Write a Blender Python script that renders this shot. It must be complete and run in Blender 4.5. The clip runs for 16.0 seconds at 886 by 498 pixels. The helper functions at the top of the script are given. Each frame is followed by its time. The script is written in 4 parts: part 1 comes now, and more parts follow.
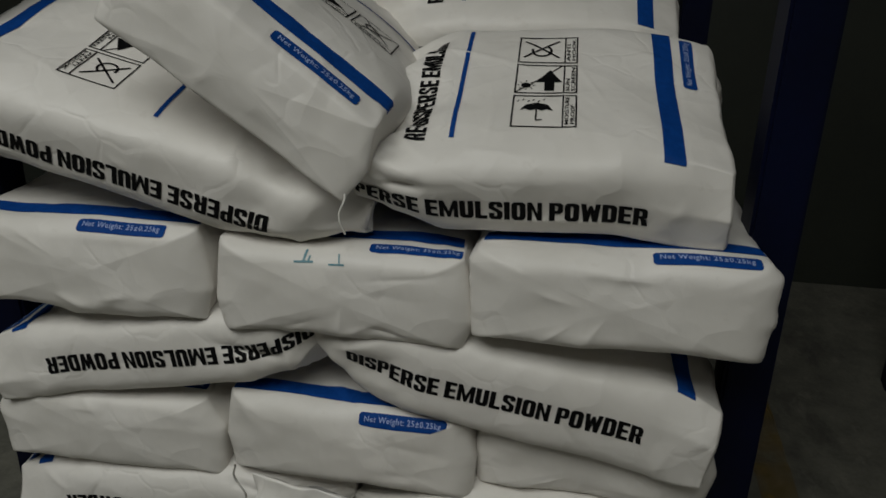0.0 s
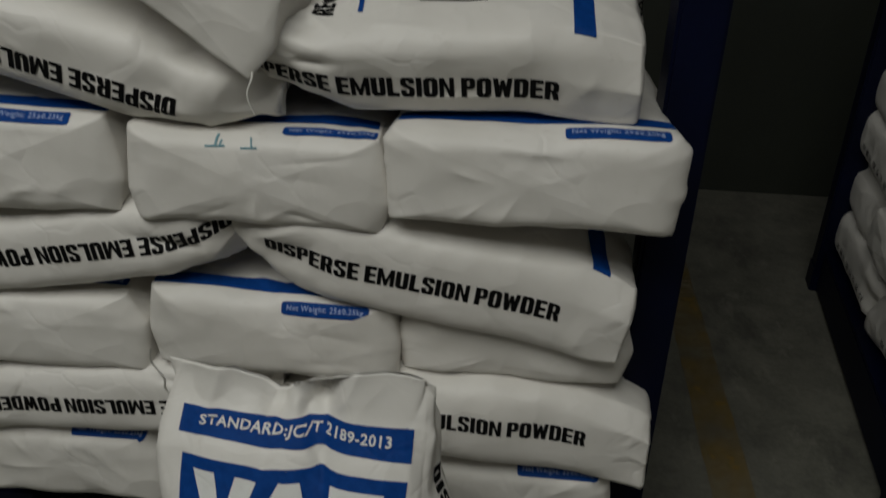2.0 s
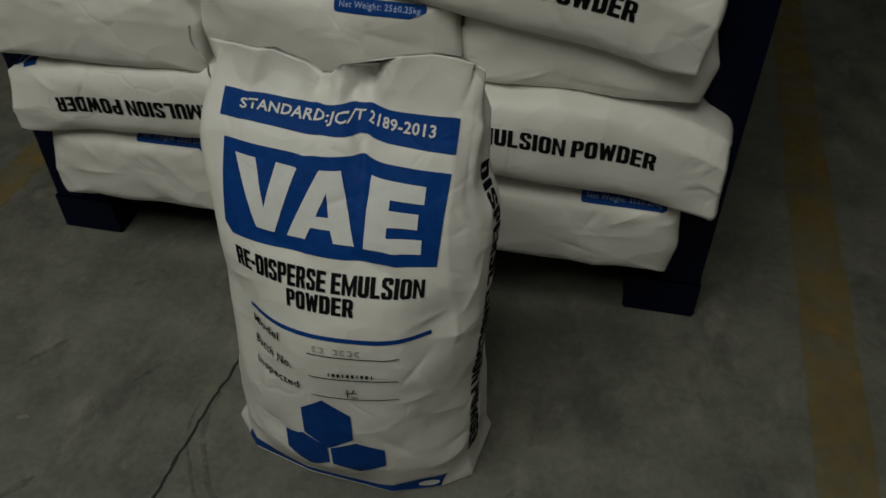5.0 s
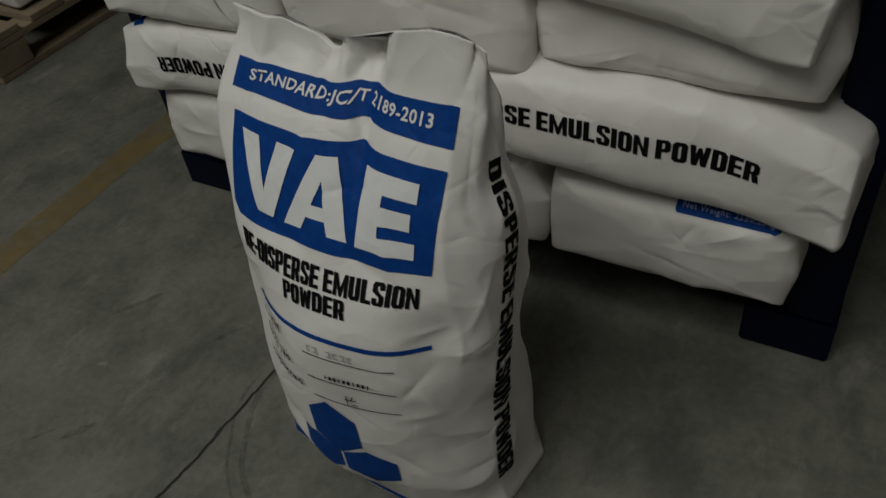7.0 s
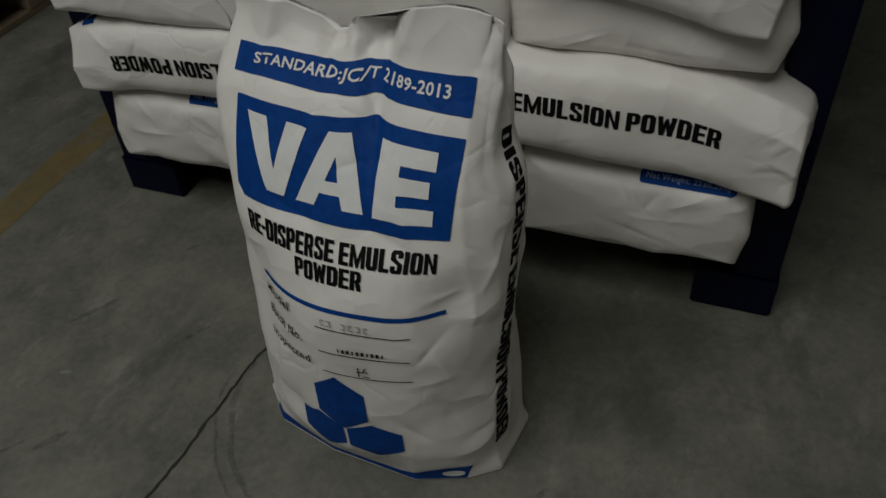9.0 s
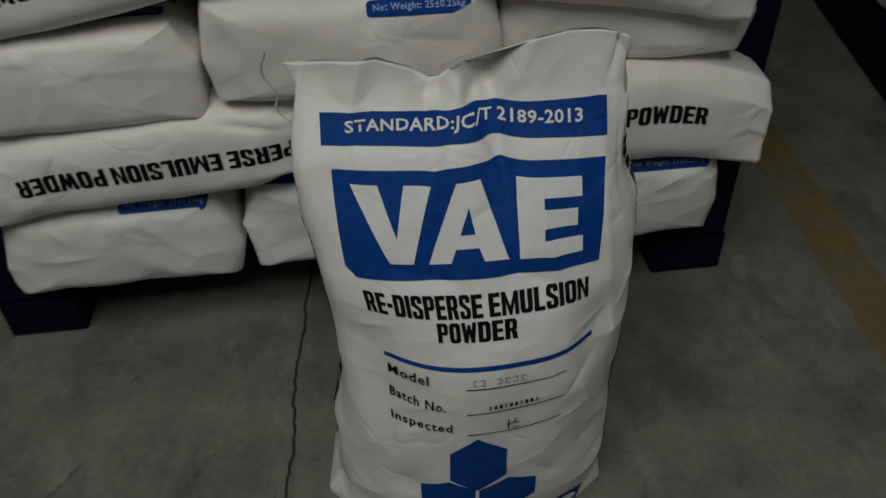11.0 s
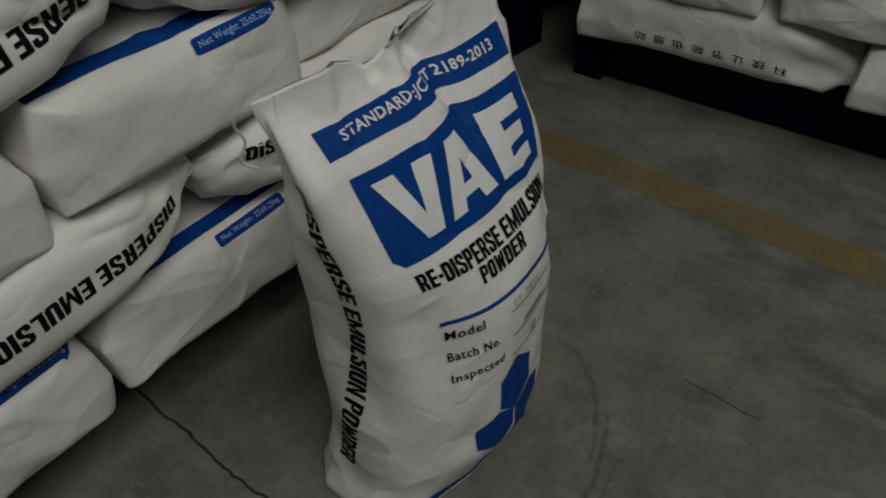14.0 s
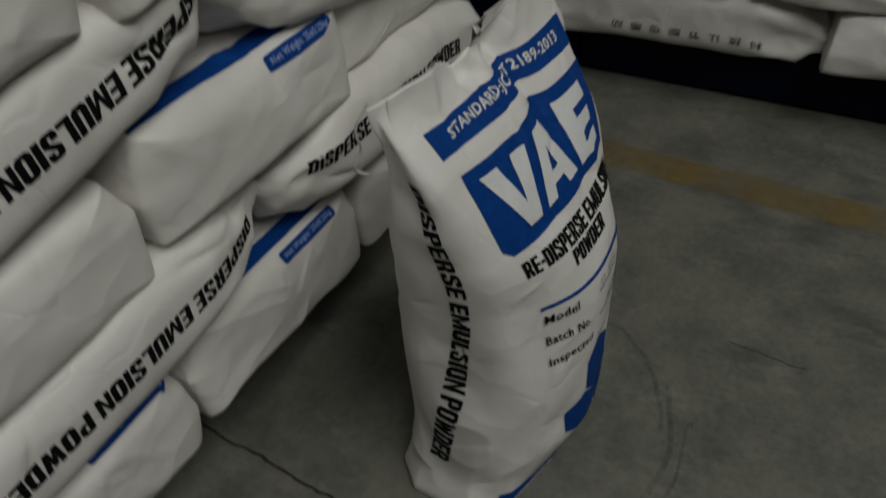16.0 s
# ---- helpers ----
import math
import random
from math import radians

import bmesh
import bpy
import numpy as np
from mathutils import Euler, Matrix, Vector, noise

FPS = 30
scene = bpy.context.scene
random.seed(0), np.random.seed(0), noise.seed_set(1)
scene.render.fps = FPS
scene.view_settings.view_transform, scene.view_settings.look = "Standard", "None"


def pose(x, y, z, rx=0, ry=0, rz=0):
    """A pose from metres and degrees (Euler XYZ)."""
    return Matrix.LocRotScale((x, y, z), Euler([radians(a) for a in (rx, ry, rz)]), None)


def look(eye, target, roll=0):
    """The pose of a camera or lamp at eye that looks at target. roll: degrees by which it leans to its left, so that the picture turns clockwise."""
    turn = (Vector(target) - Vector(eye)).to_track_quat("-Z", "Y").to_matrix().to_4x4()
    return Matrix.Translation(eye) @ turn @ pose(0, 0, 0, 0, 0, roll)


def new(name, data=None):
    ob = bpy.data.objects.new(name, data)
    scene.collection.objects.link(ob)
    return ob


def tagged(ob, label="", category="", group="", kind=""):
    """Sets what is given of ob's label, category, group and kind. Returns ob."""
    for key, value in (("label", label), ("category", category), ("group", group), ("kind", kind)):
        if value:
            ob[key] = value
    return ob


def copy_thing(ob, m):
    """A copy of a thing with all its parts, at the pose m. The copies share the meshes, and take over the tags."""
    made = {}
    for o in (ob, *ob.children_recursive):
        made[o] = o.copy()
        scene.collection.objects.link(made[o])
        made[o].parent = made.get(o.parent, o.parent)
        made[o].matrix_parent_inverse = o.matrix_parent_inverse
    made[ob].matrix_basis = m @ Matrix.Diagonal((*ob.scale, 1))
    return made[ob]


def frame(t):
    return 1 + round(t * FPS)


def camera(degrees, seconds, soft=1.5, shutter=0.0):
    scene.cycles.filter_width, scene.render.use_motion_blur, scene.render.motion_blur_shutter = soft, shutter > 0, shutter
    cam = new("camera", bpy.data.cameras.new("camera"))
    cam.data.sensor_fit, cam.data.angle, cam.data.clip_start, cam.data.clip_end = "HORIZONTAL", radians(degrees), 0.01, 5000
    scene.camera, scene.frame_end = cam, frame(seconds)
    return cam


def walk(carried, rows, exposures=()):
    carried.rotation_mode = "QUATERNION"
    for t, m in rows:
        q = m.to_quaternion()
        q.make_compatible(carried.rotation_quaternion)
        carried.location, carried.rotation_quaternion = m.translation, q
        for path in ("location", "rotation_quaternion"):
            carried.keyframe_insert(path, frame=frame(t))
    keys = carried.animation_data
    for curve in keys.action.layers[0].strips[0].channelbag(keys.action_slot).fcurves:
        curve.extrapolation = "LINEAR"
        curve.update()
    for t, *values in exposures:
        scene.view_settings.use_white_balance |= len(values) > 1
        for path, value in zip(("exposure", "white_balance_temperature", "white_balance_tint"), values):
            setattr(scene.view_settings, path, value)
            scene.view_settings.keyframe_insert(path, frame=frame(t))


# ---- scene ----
cam = camera(57.3, 16.0, shutter=0.5)
METRES, EYE, TILT, LEAN, TURN = 2.5, 1.587, -22.06, -1.47, 8.5
ROWS = [
    (0.0, 0.0, 0.0, 0.0, 0.0, 0.0, -0.0),
    (0.5, 0.006, 0.0013, -0.0044, -0.97, -0.63, 0.44),
    (1.0, 0.014, 0.0025, -0.0093, -1.9, -1.32, 0.9),
    (1.5, 0.02, 0.0026, -0.0218, -2.73, -2.37, 1.05),
    (2.0, 0.0241, -0.0006, -0.0351, -3.37, -4.72, 1.1),
    (2.5, 0.0254, -0.0, -0.0488, -3.7, -8.41, 0.99),
    (3.0, 0.0227, 0.0046, -0.0603, -3.11, -12.13, 0.35),
    (3.5, 0.0217, 0.0081, -0.0694, -2.43, -15.3, -0.09),
    (4.0, 0.0208, 0.0104, -0.0808, -1.61, -17.98, -0.19),
    (4.5, 0.0299, 0.0137, -0.0912, 0.19, -19.15, 0.18),
    (7.0, 0.1568, 0.1165, -0.102, 21.06, -21.69, -0.06),
    (7.5, 0.1613, 0.1209, -0.1044, 21.61, -23.06, 1.22),
    (8.0, 0.1559, 0.1168, -0.1105, 19.06, -23.05, 1.21),
    (8.5, 0.1343, 0.0949, -0.1139, 17.01, -22.65, 0.88),
    (9.0, 0.1017, 0.0672, -0.1183, 12.42, -20.5, 0.03),
    (9.5, 0.059, 0.043, -0.1232, 7.21, -18.81, -0.01),
    (10.0, -0.0067, 0.0495, -0.1214, 2.07, -18.45, 1.88),
    (12.5, -0.2742, 0.1516, -0.0708, -41.14, -26.02, 17.78),
    (13.0, -0.3168, 0.1742, -0.063, -49.29, -28.79, 19.36),
    (13.5, -0.3521, 0.1921, -0.0489, -55.91, -30.79, 20.12),
    (14.0, -0.3703, 0.2136, -0.0396, -60.84, -31.96, 21.6),
    (14.5, -0.3757, 0.242, -0.0316, -58.3, -29.22, 21.48),
    (15.0, -0.3883, 0.2577, -0.034, -62.26, -34.5, 21.55),
    (15.5, -0.3931, 0.2665, -0.0248, -63.68, -37.2, 21.73),
    (16.0, -0.423, 0.2922, -0.0027, -69.81, -34.72, 23.96),
]
walk(cam, [(t, pose(0, 0, EYE, TILT, LEAN, TURN) @ pose(METRES * x, METRES * y, METRES * z, 90 + pitch, roll, yaw)) for t, x, y, z, yaw, pitch, roll in ROWS],
     [(0.0, 0.05, 6500, 10), (2.0, 0.05, 6550, 10), (3.5, -0.08, 6780, 3), (4.5, -0.08, 6780, 3), (7.0, 0.0, 6500, 10), (16.0, 0.0, 6450, 11)])

# ---- world and light ----
world = bpy.data.worlds.new("world")
scene.world = world
world.use_nodes = True
wn = world.node_tree
sky = wn.nodes.new("ShaderNodeTexSky")
sky.sky_type, sky.sun_disc = "NISHITA", False
sky.sun_elevation, sky.sun_rotation = radians(35), radians(200)
wn.links.new(sky.outputs[0], wn.nodes["Background"].inputs[0])
wn.nodes["Background"].inputs[1].default_value = 0.05


def area_lamp(name, m, sx, sy, watts, colour=(1.0, 0.97, 0.92)):
    d = bpy.data.lights.new(name, "AREA")
    d.shape, d.size, d.size_y, d.energy, d.color = "RECTANGLE", sx, sy, watts, colour
    ob = new(name, d)
    ob.matrix_world = m
    return ob


# daylight of an unseen roof light, added above and in front of the stack
area_lamp("roof_daylight", look((-1.4, -1.6, 4.55), (-1.4, -1.6, 0)), 4.2, 2.4, 127, (0.985, 1.0, 0.935))

# ---- materials ----


def material(name, rough=0.6, metal=0.0):
    m = bpy.data.materials.new(name)
    m.use_nodes = True
    b = m.node_tree.nodes["Principled BSDF"]
    b.inputs["Roughness"].default_value = rough
    b.inputs["Metallic"].default_value = metal
    return m, m.node_tree, b


def noise_node(nt, scale, detail=4, rough=0.55, coord=None):
    n = nt.nodes.new("ShaderNodeTexNoise")
    n.inputs["Scale"].default_value = scale
    n.inputs["Detail"].default_value = detail
    n.inputs["Roughness"].default_value = rough
    if coord is not None:
        nt.links.new(coord, n.inputs["Vector"])
    return n.outputs[0]


def ramp(nt, src, stops):
    r = nt.nodes.new("ShaderNodeValToRGB")
    els = r.color_ramp.elements
    while len(els) < len(stops):
        els.new(0.5)
    for e, (p, c) in zip(els, stops):
        e.position, e.color = p, (*c, 1)
    nt.links.new(src, r.inputs[0])
    return r.outputs[0]


def mix(nt, fac, a, b, kind="MIX"):
    n = nt.nodes.new("ShaderNodeMix")
    n.data_type, n.blend_type = "RGBA", kind
    for i, v in ((0, fac), (6, a), (7, b)):
        if isinstance(v, (int, float)):
            n.inputs[i].default_value = v
        elif isinstance(v, tuple):
            n.inputs[i].default_value = (*v, 1)
        else:
            nt.links.new(v, n.inputs[i])
    return n.outputs[2]


def bump(nt, b, height, strength, dist, prev=None):
    n = nt.nodes.new("ShaderNodeBump")
    n.inputs["Strength"].default_value, n.inputs["Distance"].default_value = strength, dist
    nt.links.new(height, n.inputs["Height"])
    if prev is not None:
        nt.links.new(prev, n.inputs["Normal"])
    nt.links.new(n.outputs[0], b.inputs["Normal"])
    return n.outputs[0]


def coords(nt, kind="Object"):
    return nt.nodes.new("ShaderNodeTexCoord").outputs[kind]


def worn(name, dark, light, rough, scale, fine, strength, dist, metal=0.0):
    m, nt, b = material(name, rough, metal)
    c = coords(nt)
    big = noise_node(nt, scale, 5, 0.6, c)
    small = noise_node(nt, fine, 4, 0.6, c)
    col = ramp(nt, big, [(0.3, dark), (0.7, light)])
    col = mix(nt, 0.25, col, ramp(nt, small, [(0.3, dark), (0.7, light)]))
    nt.links.new(col, b.inputs["Base Color"])
    bump(nt, b, small, strength, dist)
    return m


def wrinkles(nt, c):
    """Small flat fields and crisp broken crease lines of stiff paper, as a height."""
    wob = nt.nodes.new("ShaderNodeTexNoise")
    wob.inputs["Scale"].default_value = 7
    nt.links.new(c, wob.inputs["Vector"])
    bent = mix(nt, 0.10, c, wob.outputs[1])
    cells = nt.nodes.new("ShaderNodeTexVoronoi")
    cells.inputs["Scale"].default_value = 12
    nt.links.new(bent, cells.inputs["Vector"])
    lines = nt.nodes.new("ShaderNodeTexVoronoi")
    lines.feature = "DISTANCE_TO_EDGE"
    lines.inputs["Scale"].default_value = 9
    nt.links.new(bent, lines.inputs["Vector"])
    line = ramp(nt, lines.outputs["Distance"], [(0.0, (0, 0, 0)), (0.05, (1, 1, 1))])
    gone = ramp(nt, noise_node(nt, 5, 2, 0.5, c), [(0.46, (1, 1, 1)), (0.60, (0, 0, 0))])
    line = mix(nt, gone, line, (1.0, 1.0, 1.0))
    h = mix(nt, 0.45, cells.outputs["Distance"], noise_node(nt, 9, 3, 0.5, c))
    return mix(nt, 0.07, h, line)


def paper():
    m, nt, b = material("white_woven_paper", 0.5)
    c = coords(nt)
    big = noise_node(nt, 5, 4, 0.6, c)
    grime = noise_node(nt, 26, 5, 0.65, c)
    col = ramp(nt, big, [(0.3, (0.70, 0.675, 0.63)), (0.7, (0.78, 0.755, 0.715))])
    col = mix(nt, ramp(nt, grime, [(0.62, (0, 0, 0)), (0.78, (0.35, 0.35, 0.35))]), col, (0.52, 0.48, 0.42))
    nt.links.new(col, b.inputs["Base Color"])
    fine = noise_node(nt, 420, 2, 0.5, c)
    p = bump(nt, b, fine, 0.12, 0.001)
    bump(nt, b, wrinkles(nt, c), 0.75, 0.013, p)
    return m


def ink(name, colour, light, rough=0.6):
    m, nt, b = material(name, rough)
    b.inputs["Specular IOR Level"].default_value = 0.1
    c = coords(nt)
    n = noise_node(nt, 60, 5, 0.7, c)
    col = ramp(nt, n, [(0.35, colour), (0.8, light)])
    nt.links.new(col, b.inputs["Base Color"])
    bump(nt, b, wrinkles(nt, c), 0.75, 0.013)
    return m


def concrete():
    m, nt, b = material("worn_concrete", 0.62)
    c = coords(nt)
    big = noise_node(nt, 0.9, 6, 0.6, c)
    mid = noise_node(nt, 6, 6, 0.65, c)
    small = noise_node(nt, 60, 5, 0.7, c)
    col = ramp(nt, big, [(0.3, (0.072, 0.072, 0.056)), (0.7, (0.158, 0.156, 0.125))])
    col = mix(nt, 0.6, col, ramp(nt, mid, [(0.36, (0.066, 0.066, 0.052)), (0.64, (0.195, 0.191, 0.152))]))
    col = mix(nt, 0.2, col, ramp(nt, small, [(0.35, (0.09, 0.088, 0.08)), (0.65, (0.25, 0.245, 0.225))]))
    # dark rubbed-in scuffs, drawn out along one way
    mp = nt.nodes.new("ShaderNodeMapping")
    mp.inputs["Scale"].default_value = (4.6, 2.4, 1)
    mp.inputs["Rotation"].default_value = (0, 0, radians(-35))
    nt.links.new(c, mp.inputs["Vector"])
    scuff = noise_node(nt, 1.0, 6, 0.7, mp.outputs[0])
    col = mix(nt, ramp(nt, scuff, [(0.53, (0, 0, 0)), (0.68, (0.75, 0.75, 0.75))]), col, (0.06, 0.058, 0.052))
    pale = noise_node(nt, 2.3, 8, 0.72, mp.outputs[0])
    col = mix(nt, ramp(nt, pale, [(0.56, (0, 0, 0)), (0.70, (0.5, 0.5, 0.5))]), col, (0.26, 0.25, 0.21))
    nt.links.new(col, b.inputs["Base Color"])
    p = bump(nt, b, small, 0.15, 0.002)
    bump(nt, b, mid, 0.12, 0.006, p)
    return m


def line_paint():
    m, nt, b = material("worn_yellow_paint", 0.6)
    c = coords(nt)
    col = ramp(nt, noise_node(nt, 18, 6, 0.7, c), [(0.3, (0.20, 0.14, 0.042)), (0.7, (0.31, 0.20, 0.042))])
    nt.links.new(col, b.inputs["Base Color"])
    gone = ramp(nt, noise_node(nt, 7, 8, 0.75, c), [(0.34, (0.06, 0.06, 0.06)), (0.64, (0.66, 0.66, 0.66))])
    nt.links.new(gone, b.inputs["Alpha"])
    return m


PAPER = paper()
BLUE = ink("blue_print", (0.0025, 0.040, 0.200), (0.005, 0.060, 0.275))
BLACK = ink("black_print", (0.003, 0.003, 0.0033), (0.008, 0.008, 0.009))
WHITE = ink("white_print", (0.70, 0.70, 0.68), (0.76, 0.76, 0.74))
GREY = ink("grey_stamp", (0.28, 0.28, 0.27), (0.38, 0.37, 0.36))
PALE = ink("pale_blue_print", (0.30, 0.38, 0.62), (0.36, 0.44, 0.68))
TEAL = ink("teal_ink_smear", (0.10, 0.26, 0.32), (0.25, 0.38, 0.42))
NAVY = worn("navy_painted_steel", (0.0003, 0.0012, 0.0075), (0.0007, 0.0027, 0.020), 0.5, 3, 80, 0.1, 0.001)
NAVY.node_tree.nodes["Principled BSDF"].inputs["Specular IOR Level"].default_value = 0.15
CONCRETE = concrete()
YELLOW = line_paint()
# near-black tone that paints the crack's shaded depth on a flat strip
CRACK = worn("shaded_crack_strip", (0.012, 0.011, 0.010), (0.03, 0.028, 0.025), 0.9, 30, 200, 0.3, 0.002)
WALLPAINT = worn("dark_olive_wall_paint", (0.013, 0.016, 0.011), (0.024, 0.028, 0.020), 0.7, 1.5, 60, 0.1, 0.002)
UPPERWALL = worn("grey_wall_sheet", (0.05, 0.05, 0.046), (0.08, 0.08, 0.075), 0.6, 1.0, 40, 0.1, 0.002)
ROOF = worn("grey_roof_sheet", (0.05, 0.05, 0.05), (0.08, 0.08, 0.08), 0.6, 1.0, 40, 0.1, 0.002)
WOOD = worn("rough_pallet_wood", (0.16, 0.12, 0.075), (0.30, 0.23, 0.15), 0.75, 7, 70, 0.4, 0.003)
STRING = worn("white_sewing_string", (0.62, 0.60, 0.56), (0.72, 0.70, 0.66), 0.8, 30, 300, 0.3, 0.001)


# ---- mesh helpers ----


def mesh_object(name, verts, faces, mat, parent=None, label="", smooth=True):
    me = bpy.data.meshes.new(name)
    me.from_pydata([tuple(v) for v in verts], [], faces)
    me.update()
    if smooth:
        me.polygons.foreach_set("use_smooth", [True] * len(me.polygons))
    me.materials.append(mat)
    ob = new(name, me)
    if parent is not None:
        ob.parent = parent
    if label:
        tagged(ob, label=label)
    return ob


def box_bm(bm, x0, x1, y0, y1, z0, z1, bev=0.003):
    r = bmesh.ops.create_cube(bm, size=1)
    for v in r["verts"]:
        v.co = Vector((x0 + (v.co.x + 0.5) * (x1 - x0), y0 + (v.co.y + 0.5) * (y1 - y0), z0 + (v.co.z + 0.5) * (z1 - z0)))
    if bev > 0:
        es = list({e for v in r["verts"] for e in v.link_edges})
        bmesh.ops.bevel(bm, geom=es, offset=bev, segments=2, affect="EDGES", clamp_overlap=True)


def part(name, bm, mat, parent=None, label=""):
    me = bpy.data.meshes.new(name)
    bm.to_mesh(me)
    bm.free()
    me.materials.append(mat)
    ob = new(name, me)
    if parent is not None:
        ob.parent = parent
    if label:
        tagged(ob, label=label)
    return ob


def block(name, dims, mat, parent=None, label="", bev=0.003):
    bm = bmesh.new()
    box_bm(bm, *dims, bev)
    return part(name, bm, mat, parent, label)


def empty(name, m):
    ob = new(name)
    ob.empty_display_size = 0.1
    ob.matrix_world = m
    return ob


# smooth lattice noise on arrays of points
_T = np.random.RandomState(7).permutation(256)
_T = np.concatenate([_T, _T, _T])
_G = np.random.RandomState(8).uniform(-1, 1, 256)


def vnoise(p):
    i = np.floor(p).astype(int)
    f = p - i
    f = f * f * f * (f * (f * 6 - 15) + 10)
    i = i & 255
    out = 0
    for dx in (0, 1):
        for dy in (0, 1):
            for dz in (0, 1):
                h = _T[_T[_T[(i[..., 0] + dx) & 255] + ((i[..., 1] + dy) & 255)] + ((i[..., 2] + dz) & 255)]
                w = (f[..., 0] if dx else 1 - f[..., 0]) * (f[..., 1] if dy else 1 - f[..., 1]) * (f[..., 2] if dz else 1 - f[..., 2])
                out = out + w * _G[h]
    return out


def facets(p, seed):
    """Flat planes that meet in kinks, about -1 to 1."""
    q, _ = np.linalg.qr(np.random.RandomState(seed).normal(size=(3, 3)))
    p = p @ q
    i = np.floor(p).astype(int)
    f = p - i
    i = i & 255
    out = 0
    for dx in (0, 1):
        for dy in (0, 1):
            for dz in (0, 1):
                h = _T[_T[_T[(i[..., 0] + dx) & 255] + ((i[..., 1] + dy) & 255)] + ((i[..., 2] + dz) & 255)]
                out = out + (f[..., 0] if dx else 1 - f[..., 0]) * (f[..., 1] if dy else 1 - f[..., 1]) * (f[..., 2] if dz else 1 - f[..., 2]) * _G[h]
    return out


def creases(p):
    """Sharp folds with smooth fields between them, about -1 to 1."""
    return 1 - 3.4 * np.abs(vnoise(p)) ** 0.9


def fold_lines(P, N, rs, count, deep, sharp, reach=(0.08, 0.26), ok=None, way=(0, 0, 0)):
    """Presses straight sharp folds into the sheet at random places."""
    flat = P.reshape(-1, 3)
    pick = np.arange(len(flat)) if ok is None else np.nonzero(ok.ravel())[0]
    out = np.zeros(len(flat))
    for _ in range(count):
        a = flat[rs.choice(pick)]
        d = rs.normal(size=3) + np.array(way) * rs.choice((-1, 1))
        n = N.reshape(-1, 3)[np.argmin(((flat - a) ** 2).sum(1))]
        d -= n * d.dot(n)
        d *= rs.uniform(*reach) / np.linalg.norm(d)
        t = np.clip((flat - a) @ d / d.dot(d), 0, 1)
        gap = np.linalg.norm(flat - a - t[:, None] * d, axis=1)
        fade = np.sin(np.pi * np.clip(t, 0.04, 0.96)) ** 0.7
        out += rs.choice((-1, 1)) * rs.uniform(0.4, 1) * deep * fade * np.exp(-gap / sharp)
    return out.reshape(P.shape[:2])


def normals(P):
    du = np.roll(P, -1, axis=1) - np.roll(P, 1, axis=1)
    dv = np.gradient(P, axis=0)
    n = np.cross(du, dv)
    return n / np.maximum(np.linalg.norm(n, axis=-1, keepdims=True), 1e-9)


class Sheet:
    """A closed sleeve of rings, with a print laid on it by metres round (u) and along (w)."""

    def __init__(self, P, us, ws):
        self.P, self.us, self.ws, self.N = P, us, ws, normals(P)
        self.per = us[-1] + (us[1] - us[0]) - us[0]

    def at(self, u, w, lift):
        ns = self.P.shape[1]
        a = ((u - self.us[0]) / self.per * ns) % ns
        b = np.interp(w, self.ws, np.arange(len(self.ws)))
        i, j = np.floor(a).astype(int), np.minimum(np.floor(b).astype(int), len(self.ws) - 2)
        fa, fb = (a - i)[:, None], (b - j)[:, None]
        i0, i1 = i % ns, (i + 1) % ns
        out = 0
        for A, k in ((self.P, 1.0), (self.N, lift)):
            out = out + k * ((A[j, i0] * (1 - fa) + A[j, i1] * fa) * (1 - fb) + (A[j + 1, i0] * (1 - fa) + A[j + 1, i1] * fa) * fb)
        return out

    def body(self, name, mat, parent):
        nv, ns = self.P.shape[:2]
        idx = np.arange(nv * ns).reshape(nv, ns)
        r = np.roll(idx, -1, axis=1)
        q = np.stack([idx[:-1], r[:-1], r[1:], idx[1:]], axis=-1).reshape(-1, 4).tolist()
        q.append(idx[0][::-1].tolist())
        q.append(idx[-1].tolist())
        return mesh_object(name, self.P.reshape(-1, 3), q, mat, parent)

    def lay(self, name, flat, mat, parent, to, lift=0.0013, label=""):
        """flat: (points, faces) in the print's own plane; to: turns them into u and w."""
        pts, faces = flat
        u, w = to(pts[:, 0], pts[:, 1])
        return mesh_object(name, self.at(u, w, lift), faces, mat, parent, label)


# ---- flat prints ----


def split_long(bm, longest):
    bmesh.ops.triangulate(bm, faces=bm.faces[:])
    for _ in range(6):
        es = [e for e in bm.edges if e.calc_length() > longest]
        if not es:
            break
        bmesh.ops.subdivide_edges(bm, edges=es, cuts=1)
        bmesh.ops.triangulate(bm, faces=[f for f in bm.faces if len(f.verts) > 3])


def flat_of(bm):
    bm.verts.index_update()
    pts = np.array([(v.co.x, v.co.y) for v in bm.verts])
    faces = [[v.index for v in f.verts] for f in bm.faces]
    bm.free()
    return pts, faces


def flat_polys(polys, longest=0.012):
    bm = bmesh.new()
    for poly in polys:
        bm.faces.new([bm.verts.new((x, y, 0)) for x, y in poly])
    for f in bm.faces:
        f.normal_update()
        if f.normal.z < 0:
            f.normal_flip()
    split_long(bm, longest)
    return flat_of(bm)


def flat_rect(w, h, step=0.012, x=0.0, y=0.0):
    nx, ny = max(1, round(w / step)), max(1, round(h / step))
    gx, gy = np.meshgrid(np.linspace(x - w / 2, x + w / 2, nx + 1), np.linspace(y - h / 2, y + h / 2, ny + 1))
    idx = np.arange((nx + 1) * (ny + 1)).reshape(ny + 1, nx + 1)
    q = np.stack([idx[:-1, :-1], idx[:-1, 1:], idx[1:, 1:], idx[1:, :-1]], axis=-1).reshape(-1, 4).tolist()
    return np.stack([gx.ravel(), gy.ravel()], axis=1), q


